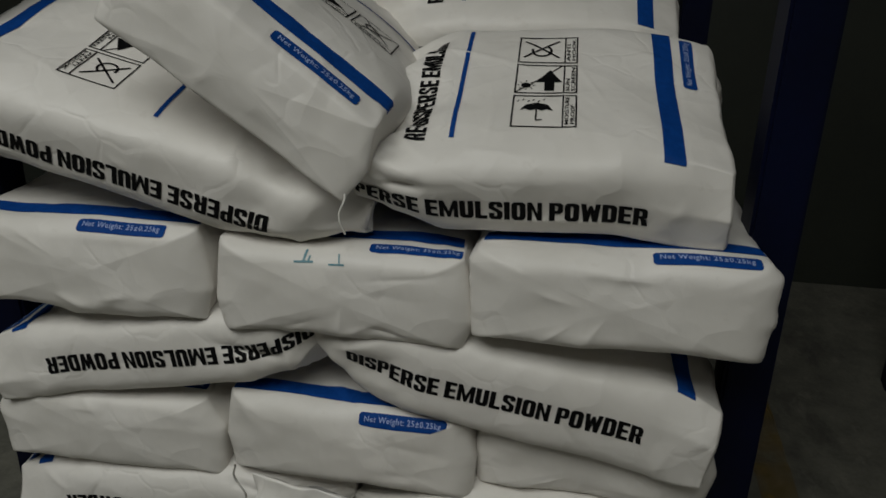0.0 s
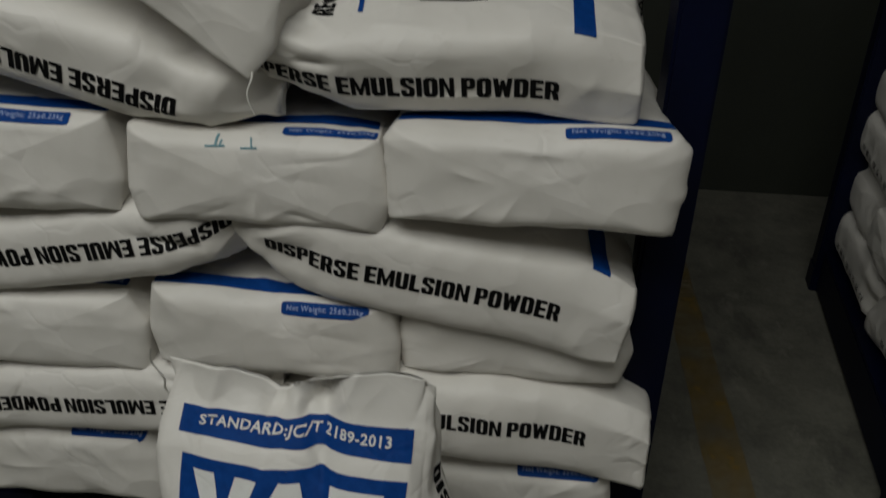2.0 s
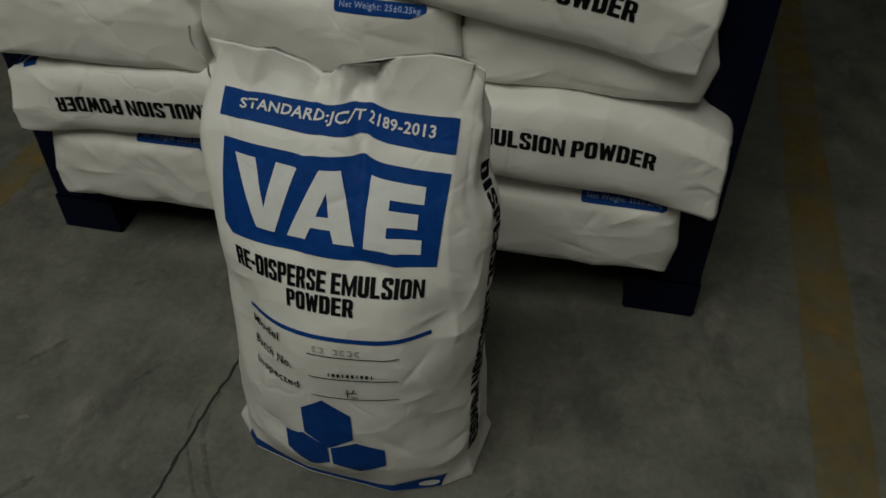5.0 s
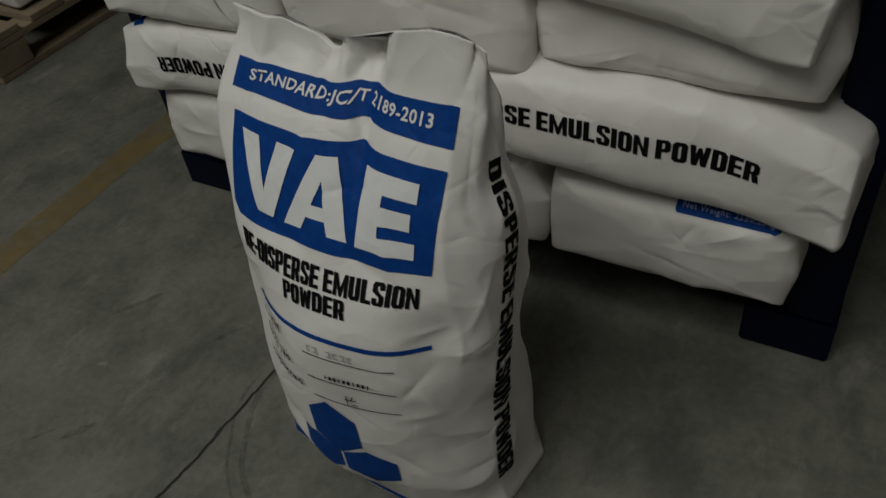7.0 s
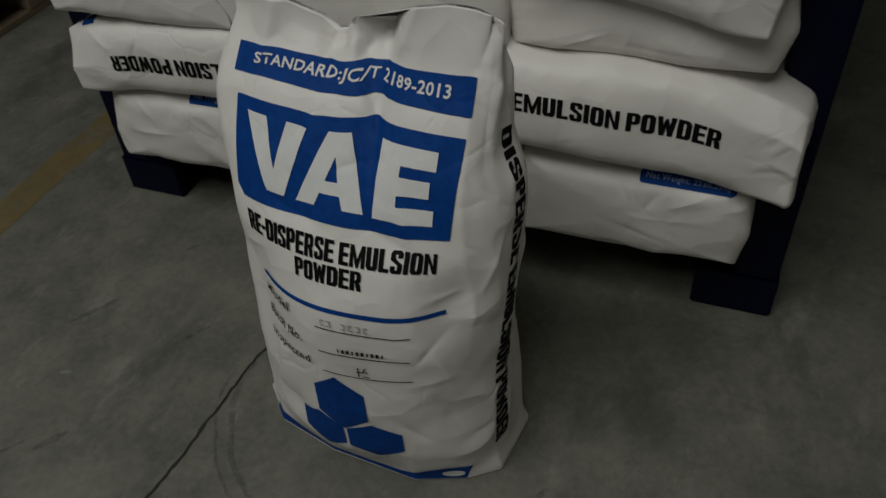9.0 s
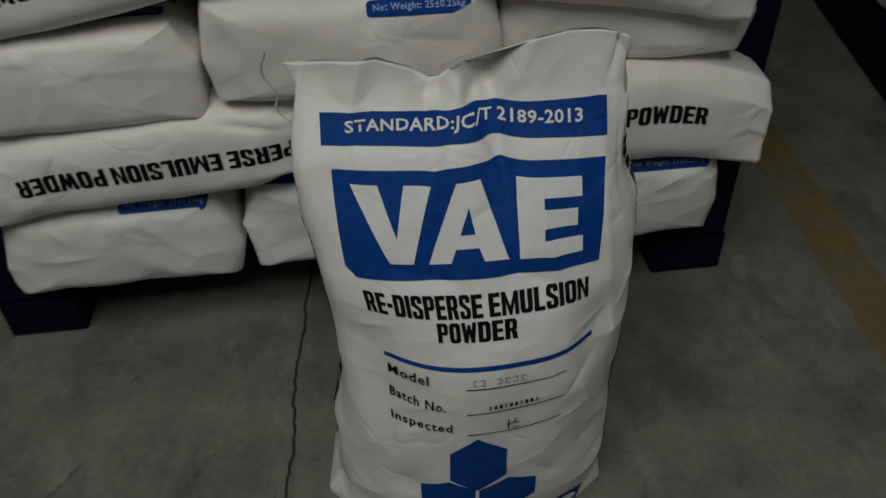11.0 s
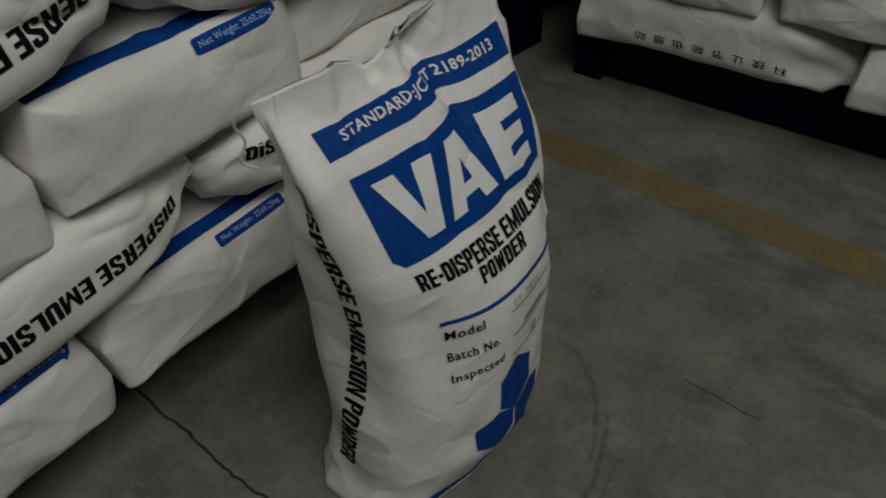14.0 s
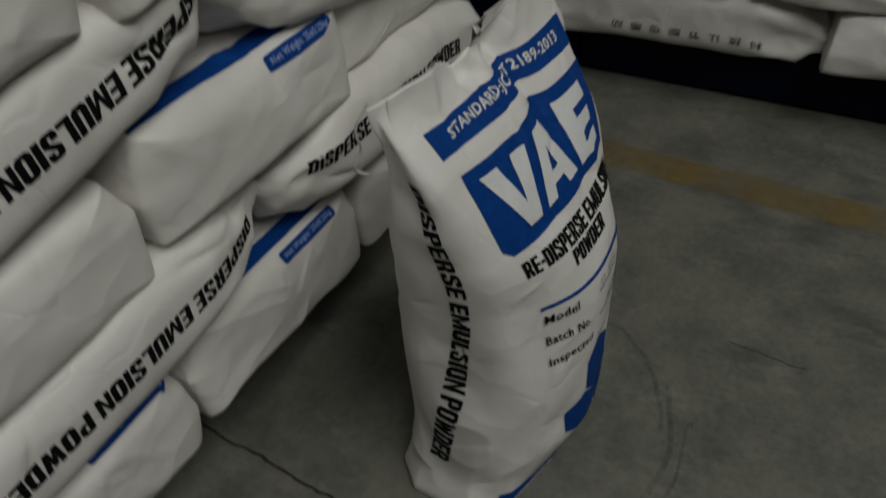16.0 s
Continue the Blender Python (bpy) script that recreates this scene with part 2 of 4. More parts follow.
def flat_join(*flats):
    pts, faces, n = [], [], 0
    for p, f in flats:
        pts.append(p)
        faces += [[i + n for i in q] for q in f]
        n += len(p)
    return np.concatenate(pts), faces


def moved(flat, x, y, turn=0.0):
    p, f = flat
    c, s = math.cos(radians(turn)), math.sin(radians(turn))
    return np.stack([p[:, 0] * c - p[:, 1] * s + x, p[:, 0] * s + p[:, 1] * c + y], axis=1), f


def flat_text(words, width, height, bold=0.0, longest=0.012, gap=1.0):
    """Words in the built-in font, centred, made to fill the width and height."""
    cu = bpy.data.curves.new("words", "FONT")
    cu.body, cu.offset, cu.resolution_u, cu.space_character = words, bold, 2, gap
    ob = bpy.data.objects.new("words", cu)
    scene.collection.objects.link(ob)
    dg = bpy.context.evaluated_depsgraph_get()
    me = bpy.data.meshes.new_from_object(ob.evaluated_get(dg))
    bm = bmesh.new()
    bm.from_mesh(me)
    bpy.data.objects.remove(ob)
    bpy.data.curves.remove(cu)
    bpy.data.meshes.remove(me)
    co = np.array([v.co[:2] for v in bm.verts])
    lo, hi = co.min(0), co.max(0)
    for v in bm.verts:
        v.co = Vector((((v.co.x - lo[0]) / (hi[0] - lo[0]) - 0.5) * width, ((v.co.y - lo[1]) / (hi[1] - lo[1]) - 0.5) * height, 0))
    for f in bm.faces:
        f.normal_update()
        if f.normal.z < 0:
            f.normal_flip()
    split_long(bm, longest)
    return flat_of(bm)


def ring_pts(cx, cy, r, n, turn=0.0, sy=1.0):
    return [(cx + r * math.cos(2 * math.pi * k / n + turn), cy + sy * r * math.sin(2 * math.pi * k / n + turn)) for k in range(n)]


def rounded(w, h, r, n=5):
    out = []
    for cx, cy, a in ((w / 2 - r, h / 2 - r, 0), (-w / 2 + r, h / 2 - r, 90), (-w / 2 + r, -h / 2 + r, 180), (w / 2 - r, -h / 2 + r, 270)):
        for k in range(n + 1):
            t = radians(a + 90 * k / n)
            out.append((cx + r * math.cos(t), cy + r * math.sin(t)))
    return out


def frame_polys(x, y, w, h, t):
    return [[(x - w / 2, y - h / 2), (x + w / 2, y - h / 2), (x + w / 2, y - h / 2 + t), (x - w / 2, y - h / 2 + t)],
            [(x - w / 2, y + h / 2 - t), (x + w / 2, y + h / 2 - t), (x + w / 2, y + h / 2), (x - w / 2, y + h / 2)],
            [(x - w / 2, y - h / 2 + t), (x - w / 2 + t, y - h / 2 + t), (x - w / 2 + t, y + h / 2 - t), (x - w / 2, y + h / 2 - t)],
            [(x + w / 2 - t, y - h / 2 + t), (x + w / 2, y - h / 2 + t), (x + w / 2, y + h / 2 - t), (x + w / 2 - t, y + h / 2 - t)]]


def bar(x0, y0, x1, y1, t):
    dx, dy = x1 - x0, y1 - y0
    n = math.hypot(dx, dy)
    ox, oy = -dy / n * t / 2, dx / n * t / 2
    return [(x0 + ox, y0 + oy), (x0 - ox, y0 - oy), (x1 - ox, y1 - oy), (x1 + ox, y1 + oy)]


def loop(outer, inner):
    """Quads between two closed outlines of as many points."""
    n = len(outer)
    return [[outer[i], outer[(i + 1) % n], inner[(i + 1) % n], inner[i]] for i in range(n)]


def rect(x0, x1, y0, y1):
    return [(x0, y0), (x1, y0), (x1, y1), (x0, y1)]


def chamfered(x0, x1, y0, y1, c, d=None):
    d = c if d is None else d
    return [(x0 + d, y0), (x1 - c, y0), (x1, y0 + c), (x1, y1 - c), (x1 - c, y1), (x0 + d, y1), (x0, y1 - d), (x0, y0 + d)]


def heavy_letters():
    """Heavy narrow capitals, one unit high: strokes and advance."""
    t, b, w = 0.25, 0.18, 0.62
    g = {}
    stem = rect(0, t, 0, 1)
    g["I"] = ([stem], t)
    g["-"] = ([rect(0, 0.30, 0.38, 0.58)], 0.30)
    g["L"] = ([stem, rect(t, 0.54, 0, b)], 0.54)
    g["E"] = ([stem, rect(t, 0.56, 0, b), rect(t, 0.53, 0.42, 0.59), rect(t, 0.56, 1 - b, 1)], 0.56)
    g["O"] = (loop(chamfered(0, w, 0, 1, 0.13), chamfered(t, w - t, 0.17, 0.83, 0.05)), w)
    g["D"] = (loop(chamfered(0, w, 0, 1, 0.14, 0.001), chamfered(t, w - t, b, 1 - b, 0.05, 0.001)), w)
    bowl = loop(chamfered(0, 0.60, 0.40, 1, 0.12, 0.001), chamfered(t, 0.60 - t * 0.92, 0.55, 1 - b * 0.9, 0.04, 0.001))
    g["P"] = (bowl + [rect(0, t, 0, 0.40)], 0.60)
    g["R"] = (bowl + [rect(0, t, 0, 0.40), [(0.30, 0.40), (0.39, 0), (0.63, 0), (0.56, 0.40)]], 0.63)
    g["U"] = ([rect(0, t, 0.14, 1), rect(w - t, w, 0.14, 1), [(0, 0.14), (0.12, 0), (w - 0.12, 0), (w, 0.14), (w - t, 0.2), (t, 0.2)]], w)
    g["N"] = ([rect(0, 0.2, 0, 1), rect(0.44, 0.64, 0, 1), [(0.2, 1), (0.2, 0.62), (0.44, 0), (0.44, 0.38)]], 0.64)
    g["M"] = ([rect(0, 0.2, 0, 1), rect(0.64, 0.84, 0, 1), [(0.2, 1), (0.2, 0.55), (0.36, 0), (0.42, 0), (0.42, 0.38)], [(0.64, 1), (0.42, 0.38), (0.42, 0), (0.48, 0), (0.64, 0.55)]], 0.84)
    g["W"] = ([[(0, 1), (0.12, 0), (0.34, 0), (0.22, 1)], [(0.34, 0), (0.42, 0.45), (0.46, 0.9), (0.36, 0.9), (0.27, 0.6)],
               [(0.46, 0.9), (0.42, 0.45), (0.50, 0), (0.57, 0.6), (0.48, 0.9)], [(0.50, 0), (0.72, 0), (0.84, 1), (0.62, 1)]], 0.84)
    g["S"] = ([[(0.10, 1), (0.50, 1), (0.60, 0.88), (0.60, 0.68), (0.36, 0.68), (0.36, 0.83), (0.24, 0.83), (0, 0.88)],
               [(0, 0.88), (0.24, 0.83), (0.24, 0.68), (0.60, 0.42), (0.60, 0.30), (0.36, 0.32), (0.36, 0.38), (0, 0.60)],
               [(0.60, 0.30), (0.60, 0.12), (0.50, 0), (0.10, 0), (0, 0.12), (0, 0.34), (0.24, 0.34), (0.24, 0.17), (0.36, 0.17), (0.36, 0.32)]], 0.60)
    return g


HEAVY = heavy_letters()


def flat_heavy(words, width, height, longest=0.012):
    x, polys = 0.0, []
    for ch in words:
        if ch == " ":
            x += 0.24
            continue
        strokes, adv = HEAVY[ch]
        polys += [[(px + x, py) for px, py in q] for q in strokes]
        x += adv + 0.07
    x -= 0.07
    return flat_polys([[((px / x - 0.5) * width, (py - 0.5) * height) for px, py in q] for q in polys], longest)


SIDE = moved(flat_heavy("DISPERSE EMULSION POWDER", 0.538, 0.035), 0.031, 0)
BACKTEXT = flat_heavy("RE-DISPERSE EMULSION", 0.33, 0.034)
NETBOX = flat_polys([rounded(0.155, 0.024, 0.006)], 0.007)
NETTEXT = flat_text("Net Weight: 25\u00b10.25kg", 0.135, 0.0125, 0.012, gap=1.1)
SLOGAN = flat_text("\u79d1\u6280\u8ba9\u8282\u80fd\u4e5f\u611f\u52a8", 0.42, 0.024, 0.006, gap=2.1)


def care_symbols():
    """A column of four framed care signs, each with its words."""
    s = 0.066
    out = []
    for k in range(3):
        y = k * 0.071
        out += frame_polys(0, y, 0.075, s, 0.002)
        out.append(bar(0.0215, y - s / 2, 0.0215, y + s / 2, 0.0018))
    y = 0  # umbrella
    out.append([(-0.028, 0.0), (-0.022, 0.012), (-0.009, 0.017), (0.004, 0.012), (0.010, 0.0), (0.003, 0.003), (-0.003, 0.0), (-0.009, 0.003), (-0.016, 0.0), (-0.022, 0.003)])
    out.append(bar(-0.009, 0.002, -0.009, -0.020, 0.002))
    out.append(bar(-0.009, -0.020, -0.002, -0.018, 0.002))
    for k in range(6):
        out.append(bar(-0.030 + 0.006 * k, 0.022 + 0.003 * (k % 2), -0.032 + 0.006 * k, 0.018 + 0.003 * (k % 2), 0.0012))
    y = 0.071  # sun and sheltering roof
    out.append(ring_pts(-0.024, y - 0.014, 0.006, 10))
    for k in range(8):
        a = k * math.pi / 4
        out.append(bar(-0.024 + 0.008 * math.cos(a), y - 0.014 + 0.008 * math.sin(a), -0.024 + 0.011 * math.cos(a), y - 0.014 + 0.011 * math.sin(a), 0.0012))
    out.append([(-0.012, y - 0.006), (0.004, y + 0.022), (0.019, y - 0.006), (0.010, y - 0.006), (0.010, y - 0.026), (-0.002, y - 0.026), (-0.002, y - 0.006)])
    out.append(bar(-0.036, y - 0.031, 0.018, y + 0.031, 0.0016))
    y = 0.142  # hook, struck out
    out.append(bar(-0.030, y - 0.02, 0.014, y + 0.022, 0.003))
    out.append(bar(-0.030, y + 0.022, 0.014, y - 0.02, 0.003))
    hook = [(-0.008 + 0.012 * math.cos(radians(a)), y - 0.004 + 0.013 * math.sin(radians(a))) for a in range(-200, 61, 20)]
    out += [bar(*p, *q, 0.0032) for p, q in zip(hook, hook[1:])]
    flats = [flat_polys(out, 0.02)]
    for k, words in enumerate(("MOISTURE\nPROOF", "SUN\nSCREEN", "ANTI\nHOOK")):
        flats.append(moved(flat_text(words, 0.056, 0.011, 0.015, 0.02), 0.0292, k * 0.071, 90))
    return flat_join(*flats)


SYMBOLS = care_symbols()


# ---- bags ----


def section(a, b, n, count):
    """Points at even steps round a soft box of half sizes a and b, from the middle of its top, clockwise; and its girth."""
    t = np.linspace(0, 2 * math.pi, 4001)[:-1]
    x = a * np.sign(np.sin(t)) * np.abs(np.sin(t)) ** (2 / n)
    y = b * np.sign(np.cos(t)) * np.abs(np.cos(t)) ** (2 / n)
    d = np.hypot(np.diff(x, append=x[0]), np.diff(y, append=y[0]))
    arc = np.concatenate([[0], np.cumsum(d)])
    want = np.arange(count) / count * arc[-1]
    return np.interp(want, arc, np.append(x, x[0])), np.interp(want, arc, np.append(y, y[0])), arc[-1]


def folded_section(a, b, top, wide, foot, count):
    """The outline of a folded end: straight sides that meet in a corner at the height wide."""
    p = np.array([(0, b), (top * a, b), (a, wide * b), (foot * a, -b), (0, -b), (-foot * a, -b), (-a, wide * b), (-top * a, b), (0, b)])
    arc = np.concatenate([[0], np.cumsum(np.hypot(*np.diff(p, axis=0).T))])
    want = np.arange(count) / count * arc[-1]
    return np.interp(want, arc, p[:, 0]), np.interp(want, arc, p[:, 1]), arc[-1]


def ease(x):
    x = np.clip(x, 0, 1)
    return x * x * (3 - 2 * x)


SLIM = 0.66  # height of a folded end, as a share of the bag's


def bag_sheet(seed, L=0.76, W=0.47, T=0.19, nv=170, ns=210, crumple=1.0, bulge=0.012, lift=0.0, square=None, low=0.6, end=SLIM, curl=0.008, turn_in=0.10):
    """A filled bag lying flat: x across, y along (folded end first), z up; its middle at the origin."""
    rs = np.random.RandomState(seed)
    box = folded_section(0.5, 0.5 * T / W, rs.uniform(0.84, 0.94), rs.uniform(-0.35, 0.25) if square is None else square, rs.uniform(0.92, 0.98), ns)
    mid = section(0.5, 0.5 * T / W, 4.4, ns)
    per = mid[2] * W
    nf, ne = 16, 7
    r = np.concatenate([np.linspace(0.03, 1 - turn_in, nf), 1 - turn_in + turn_in * np.sin(np.linspace(0, math.pi / 2, ne + 1)[1:]), np.ones(nv - nf - ne)])
    d0 = np.concatenate([np.zeros(nf), curl * (1 - np.cos(np.linspace(0, math.pi / 2, ne + 1)[1:])), curl + np.linspace(0, 1, nv - nf - ne + 1)[1:] * (L * 1.02 - curl)])
    y = -L / 2 + d0
    g = end + (1 - end) * np.sin(np.clip(d0 / 0.24, 0, 1) * math.pi / 2) ** 0.8
    q = np.clip((y / (L / 2) - 0.35) / 0.67, 0, 1)
    g = g * (np.maximum(1 - q ** 2.2, 0) ** 0.7 * 0.96 + 0.04)
    gw = 1 - 0.05 * q ** 2
    blend = ease(d0 / 0.20)
    arc = np.concatenate([[0], np.cumsum(np.hypot(np.diff(d0), np.diff(r * g * T / 2)))]) + 0.03 * end * T / 2
    P = np.zeros((nv, ns, 3))
    sx = box[0][None] * (1 - blend[:, None]) + mid[0][None] * blend[:, None]
    sz = box[1][None] * (1 - blend[:, None]) + mid[1][None] * blend[:, None]
    P[..., 0] = (r * gw)[:, None] * sx * W
    P[..., 1] = (y - bulge * (1 - r ** 2))[:, None]
    P[..., 2] = (r * g)[:, None] * sz * W - (np.where(y < 0, (1 - g) * low, (1 - g) * -0.05) * T / 2)[:, None]
    off = rs.uniform(0, 200, 3)
    N = normals(P)
    far = np.clip((P[..., 1] / (L / 2) - 0.45) / 0.55, 0, 1)
    near = np.clip((-P[..., 1] / (L / 2) - 0.70) / 0.30, 0, 1)
    h = 0.004 * vnoise(P * 4.5 + off) + 0.008 * facets(P * np.array([6, 5, 7]) + off + 9, seed) + 0.0035 * facets(P * 13 + off + 31, seed + 1)
    h += 0.0016 * crumple * creases(P * np.array([6, 5, 7]) + off + 9)
    h += far * crumple * 1.3 * (0.014 * creases(P * np.array([11, 5, 11]) + off + 77) + 0.016 * facets(P * np.array([16, 9, 16]) + off + 3, seed + 2) + 0.009 * facets(P * 34 + off, seed + 3))
    h += near * 0.005 * crumple * facets(P * 11 + off + 55, seed + 4)
    k = ns if ns < 150 else 150
    h += fold_lines(P, N, rs, k // 7, 0.0050 * crumple, 0.0055, (0.08, 0.30))
    h += fold_lines(P, N, rs, k // 7, 0.0032 * crumple, 0.0035, (0.04, 0.16))
    h += fold_lines(P, N, rs, k // 11, 0.007 * crumple, 0.009, (0.05, 0.16), near > 0.1)
    h += fold_lines(P, N, rs, k // 4, 0.017 * crumple, 0.0065, (0.06, 0.22), far > 0.3, (0, 2.2, 0))
    h *= np.clip(r * 1.6, 0, 1)[:, None]
    P[..., 2] += far * (0.030 * np.sin(P[..., 0] * 24 + off[0]) * rs.uniform(0.5, 1) - 0.015)
    P = P + N * h[..., None]
    P[..., 0] *= 1 - 0.22 * far ** 2
    P[..., 2] += lift * far ** 1.6 - 0.006 * rs.uniform(-1, 1) * P[..., 0] / W
    sh = Sheet(P, np.arange(ns) / ns * per, arc)
    sh.rings = r
    return sh


def stack_bag(seed, m, label, prints="stripe net side", group="bags on the steel rack", name="powder_bag", stripe=0.072, net=0.10, drop=0.0, **kw):
    """A bag of the stack. Its folded end looks along -y of m, its printed back up."""
    thing = empty(name, m)
    tagged(thing, label, "bag", group)
    sh = bag_sheet(seed, **kw)
    per = sh.per
    sh.body("body", PAPER, thing)
    T = kw.get("T", 0.19)
    e = kw.get("end", SLIM) * T / 2
    edge = 0.86 * kw.get("W", 0.47) / 2
    across = lambda x, w: (np.clip(x / np.interp(w, sh.ws, sh.rings), -edge, edge), w)
    if "stripe" in prints:
        W = kw.get("W", 0.47)
        sh.lay("blue_stripe", flat_rect(W * 0.86, 0.034, 0.006), BLUE, thing, lambda x, y: across(x, e + stripe + y))
    if "net" in prints:
        nb = sh.lay("weight_label", NETBOX, BLUE, thing, lambda x, y: across(x + net, e + stripe - 0.045 + y), label="blue weight label on the fold")
        sh.lay("weight_lettering", NETTEXT, PALE, nb, lambda x, y: across(x + net, e + stripe - 0.045 + y), 0.0022)
    for k in ((-1, 1) if "side" in prints else ()):
        sh.lay("side_lettering", SIDE, BLACK, thing, lambda x, y: (k * per / 4 + y - k * drop, e + 0.13 + 0.30 - x), label="black bold lettering")
    if "smear" in prints:
        for spots in ([bar(-0.056, -0.004, -0.053, 0.017, 0.004), bar(-0.072, -0.006, -0.040, -0.004, 0.0035), bar(-0.049, -0.006, -0.046, 0.006, 0.003)],
                      [bar(0.004, -0.007, 0.001, 0.010, 0.0025), bar(-0.014, -0.007, 0.012, -0.006, 0.0025)]):
            sh.lay("ink_smear", flat_polys(spots), TEAL, thing, lambda x, y: across(x, e - 0.01 + y), label="smeared teal ink")
    if "slogan" in prints:
        for k in (-1, 1):
            sh.lay("side_lettering", SLOGAN, BLACK, thing, lambda x, y: (k * per / 4 + y + k * 0.035, e + 0.40 - x), label="thin black lettering")
    if "symbols" in prints:
        sh.lay("care_sign", SYMBOLS, BLACK, thing, lambda x, y: (-0.098 + 1.4 * y, e + 0.297 - 1.4 * x), label="black framed care signs")
        sh.lay("blue_rule", flat_rect(0.35, 0.008), BLUE, thing, lambda x, y: (x + 0.005, e + 0.44 + y))
    if "product" in prints:
        sh.lay("product_lettering", BACKTEXT, BLACK, thing, lambda x, y: (x - 0.01, e + 0.50 + y), label="black bold lettering")
    return thing


END_ON = "white woven paper powder bag, blue stripe, folded end outward"
SIDE_ON = "white woven paper powder bag lying flat, black lettered side"


def at(x, y, z, head=0.0, rx=0.0, ry=0.0):
    return Matrix.Translation((x, y, z)) @ Euler((radians(rx), radians(ry), 0)).to_matrix().to_4x4() @ pose(0, 0, 0, 0, 0, head)


# front bags of the main stack
FRONT = 1.21


def end_bag(seed, x0, x1, z0, z1, front=FRONT, rx=0.0, ry=0.0, prints="stripe net", **kw):
    L, W, T = 0.76, x1 - x0 + 0.012, z1 - z0
    kw = {"end": 0.86, "stripe": 0.045, "curl": 0.026, "turn_in": 0.30, **kw}
    return stack_bag(seed, at((x0 + x1) / 2, front + L / 2, (z0 + z1) / 2, 0, rx, ry), END_ON, W=W, T=T, prints=prints, **kw)


def long_bag(seed, x0, x1, z0, z1, left, front=FRONT, rx=0.0, ry=0.0, W=0.47, prints="stripe net side", **kw):
    L, T = x1 - x0, z1 - z0
    return stack_bag(seed, at((x0 + x1) / 2, front + W / 2, (z0 + z1) / 2, -90 if left else 90, rx, ry), SIDE_ON, W=W, T=T, L=L, prints=prints, **kw)


def main_stack():
    # first layer, on the deck
    end_bag(11, -1.045, -0.610, 0.172, 0.386, 1.268, low=0.25, stripe=0.047)
    end_bag(12, -0.590, -0.095, 0.172, 0.384, 1.272, low=-0.1, stripe=0.036, net=0.075)
    end_bag(13, -0.090, 0.340, 0.172, 0.384, 1.262, net=0.093, low=0.2)
    # second
    long_bag(21, -1.070, -0.355, 0.374, 0.564, True, 1.235, ry=-3, lift=0.045)
    long_bag(22, -0.345, 0.392, 0.381, 0.599, False, 1.228, ry=1, drop=0.012, prints="side", low=1.0, square=0.5, lift=0.03)
    # third
    end_bag(31, -1.070, -0.600, 0.543, 0.737, 1.245, net=0.11, stripe=0.095)
    end_bag(32, -0.585, -0.105, 0.568, 0.764, 1.240, net=0.10, stripe=0.032)
    end_bag(33, -0.105, 0.330, 0.582, 0.755, 1.270)
    # fourth
    long_bag(41, -1.060, -0.340, 0.733, 0.913, True, 1.225, ry=-9, lift=0.04)
    long_bag(42, -0.397, 0.318, 0.703, 0.918, False, 1.212, ry=7.5, lift=0.02)
    # fifth
    end_bag(51, -1.050, -0.585, 0.897, 1.103, 1.218, net=0.075)
    end_bag(52, -0.568, -0.122, 0.897, 1.088, 1.208, net=0.124, stripe=0.066, prints="stripe net smear")
    end_bag(53, -0.122, 0.358, 0.937, 1.118, 1.192, net=0.122, stripe=0.058, square=0.75)
    # sixth
    slumped = long_bag(61, -1.102, -0.297, 1.163, 1.348, True, 1.20, rx=17, ry=14, prints="stripe net side symbols", drop=-0.015, lift=0.045)
    long_bag(62, -0.355, 0.275, 1.163, 1.348, False, 1.195, rx=20, ry=-2.6, prints="stripe net side symbols product", drop=-0.01, stripe=0.095)
    sewing_thread([(-0.335, 1.20, 1.20), (-0.322, 1.178, 1.18), (-0.330, 1.172, 1.15), (-0.322, 1.176, 1.118)], slumped)
    # two more thrown across the top
    long_bag(63, -0.42, 0.23, 1.335, 1.505, False, 1.67, rx=20, prints="stripe net side symbols product")
    stack_bag(71, at(-0.482, 1.545, 1.375, 3, -2, 36), END_ON, prints="stripe net symbols", W=0.47, T=0.20, net=0.07)


def sewing_thread(points, parent):
    cu = bpy.data.curves.new("sewing_string", "CURVE")
    cu.dimensions, cu.bevel_depth, cu.bevel_resolution = "3D", 0.0018, 2
    sp = cu.splines.new("BEZIER")
    sp.bezier_points.add(len(points) - 1)
    for b, c in zip(sp.bezier_points, points):
        b.co, b.handle_left_type, b.handle_right_type = c, "AUTO", "AUTO"
    cu.materials.append(STRING)
    ob = new("sewing_string", cu)
    ob.parent = parent
    ob.matrix_parent_inverse = parent.matrix_world.inverted()
    return ob


def rear_stack():
    """The rear half of each layer."""
    for k in range(6):
        z = 0.27 + k * 0.186
        if k % 2:
            for x in (-0.85, -0.36, 0.13):
                yield at(x, 2.10, z, 180)
        else:
            for x, h in ((-0.75, -90), (0.02, 90)):
                yield at(x, 2.24, z, h)


main_stack()


def plain_bags():
    return [stack_bag(80 + k, at(0, 0, -3), END_ON, nv=70, ns=90, W=0.47, T=0.20, prints="stripe net side") for k in range(3)]


PLAIN = plain_bags()
SLOGANS = [stack_bag(90 + k, at(0, 0, -3), END_ON, nv=80, ns=100, W=0.47, T=0.20, prints="slogan") for k in range(3)]


def spread(poses, label, group, kinds=PLAIN):
    for k, m in enumerate(poses):
        tagged(copy_thing(kinds[k % 3], m), label, "bag", group)


spread(rear_stack(), "white woven paper powder bag in the rear of the stack", "bags on the steel rack")


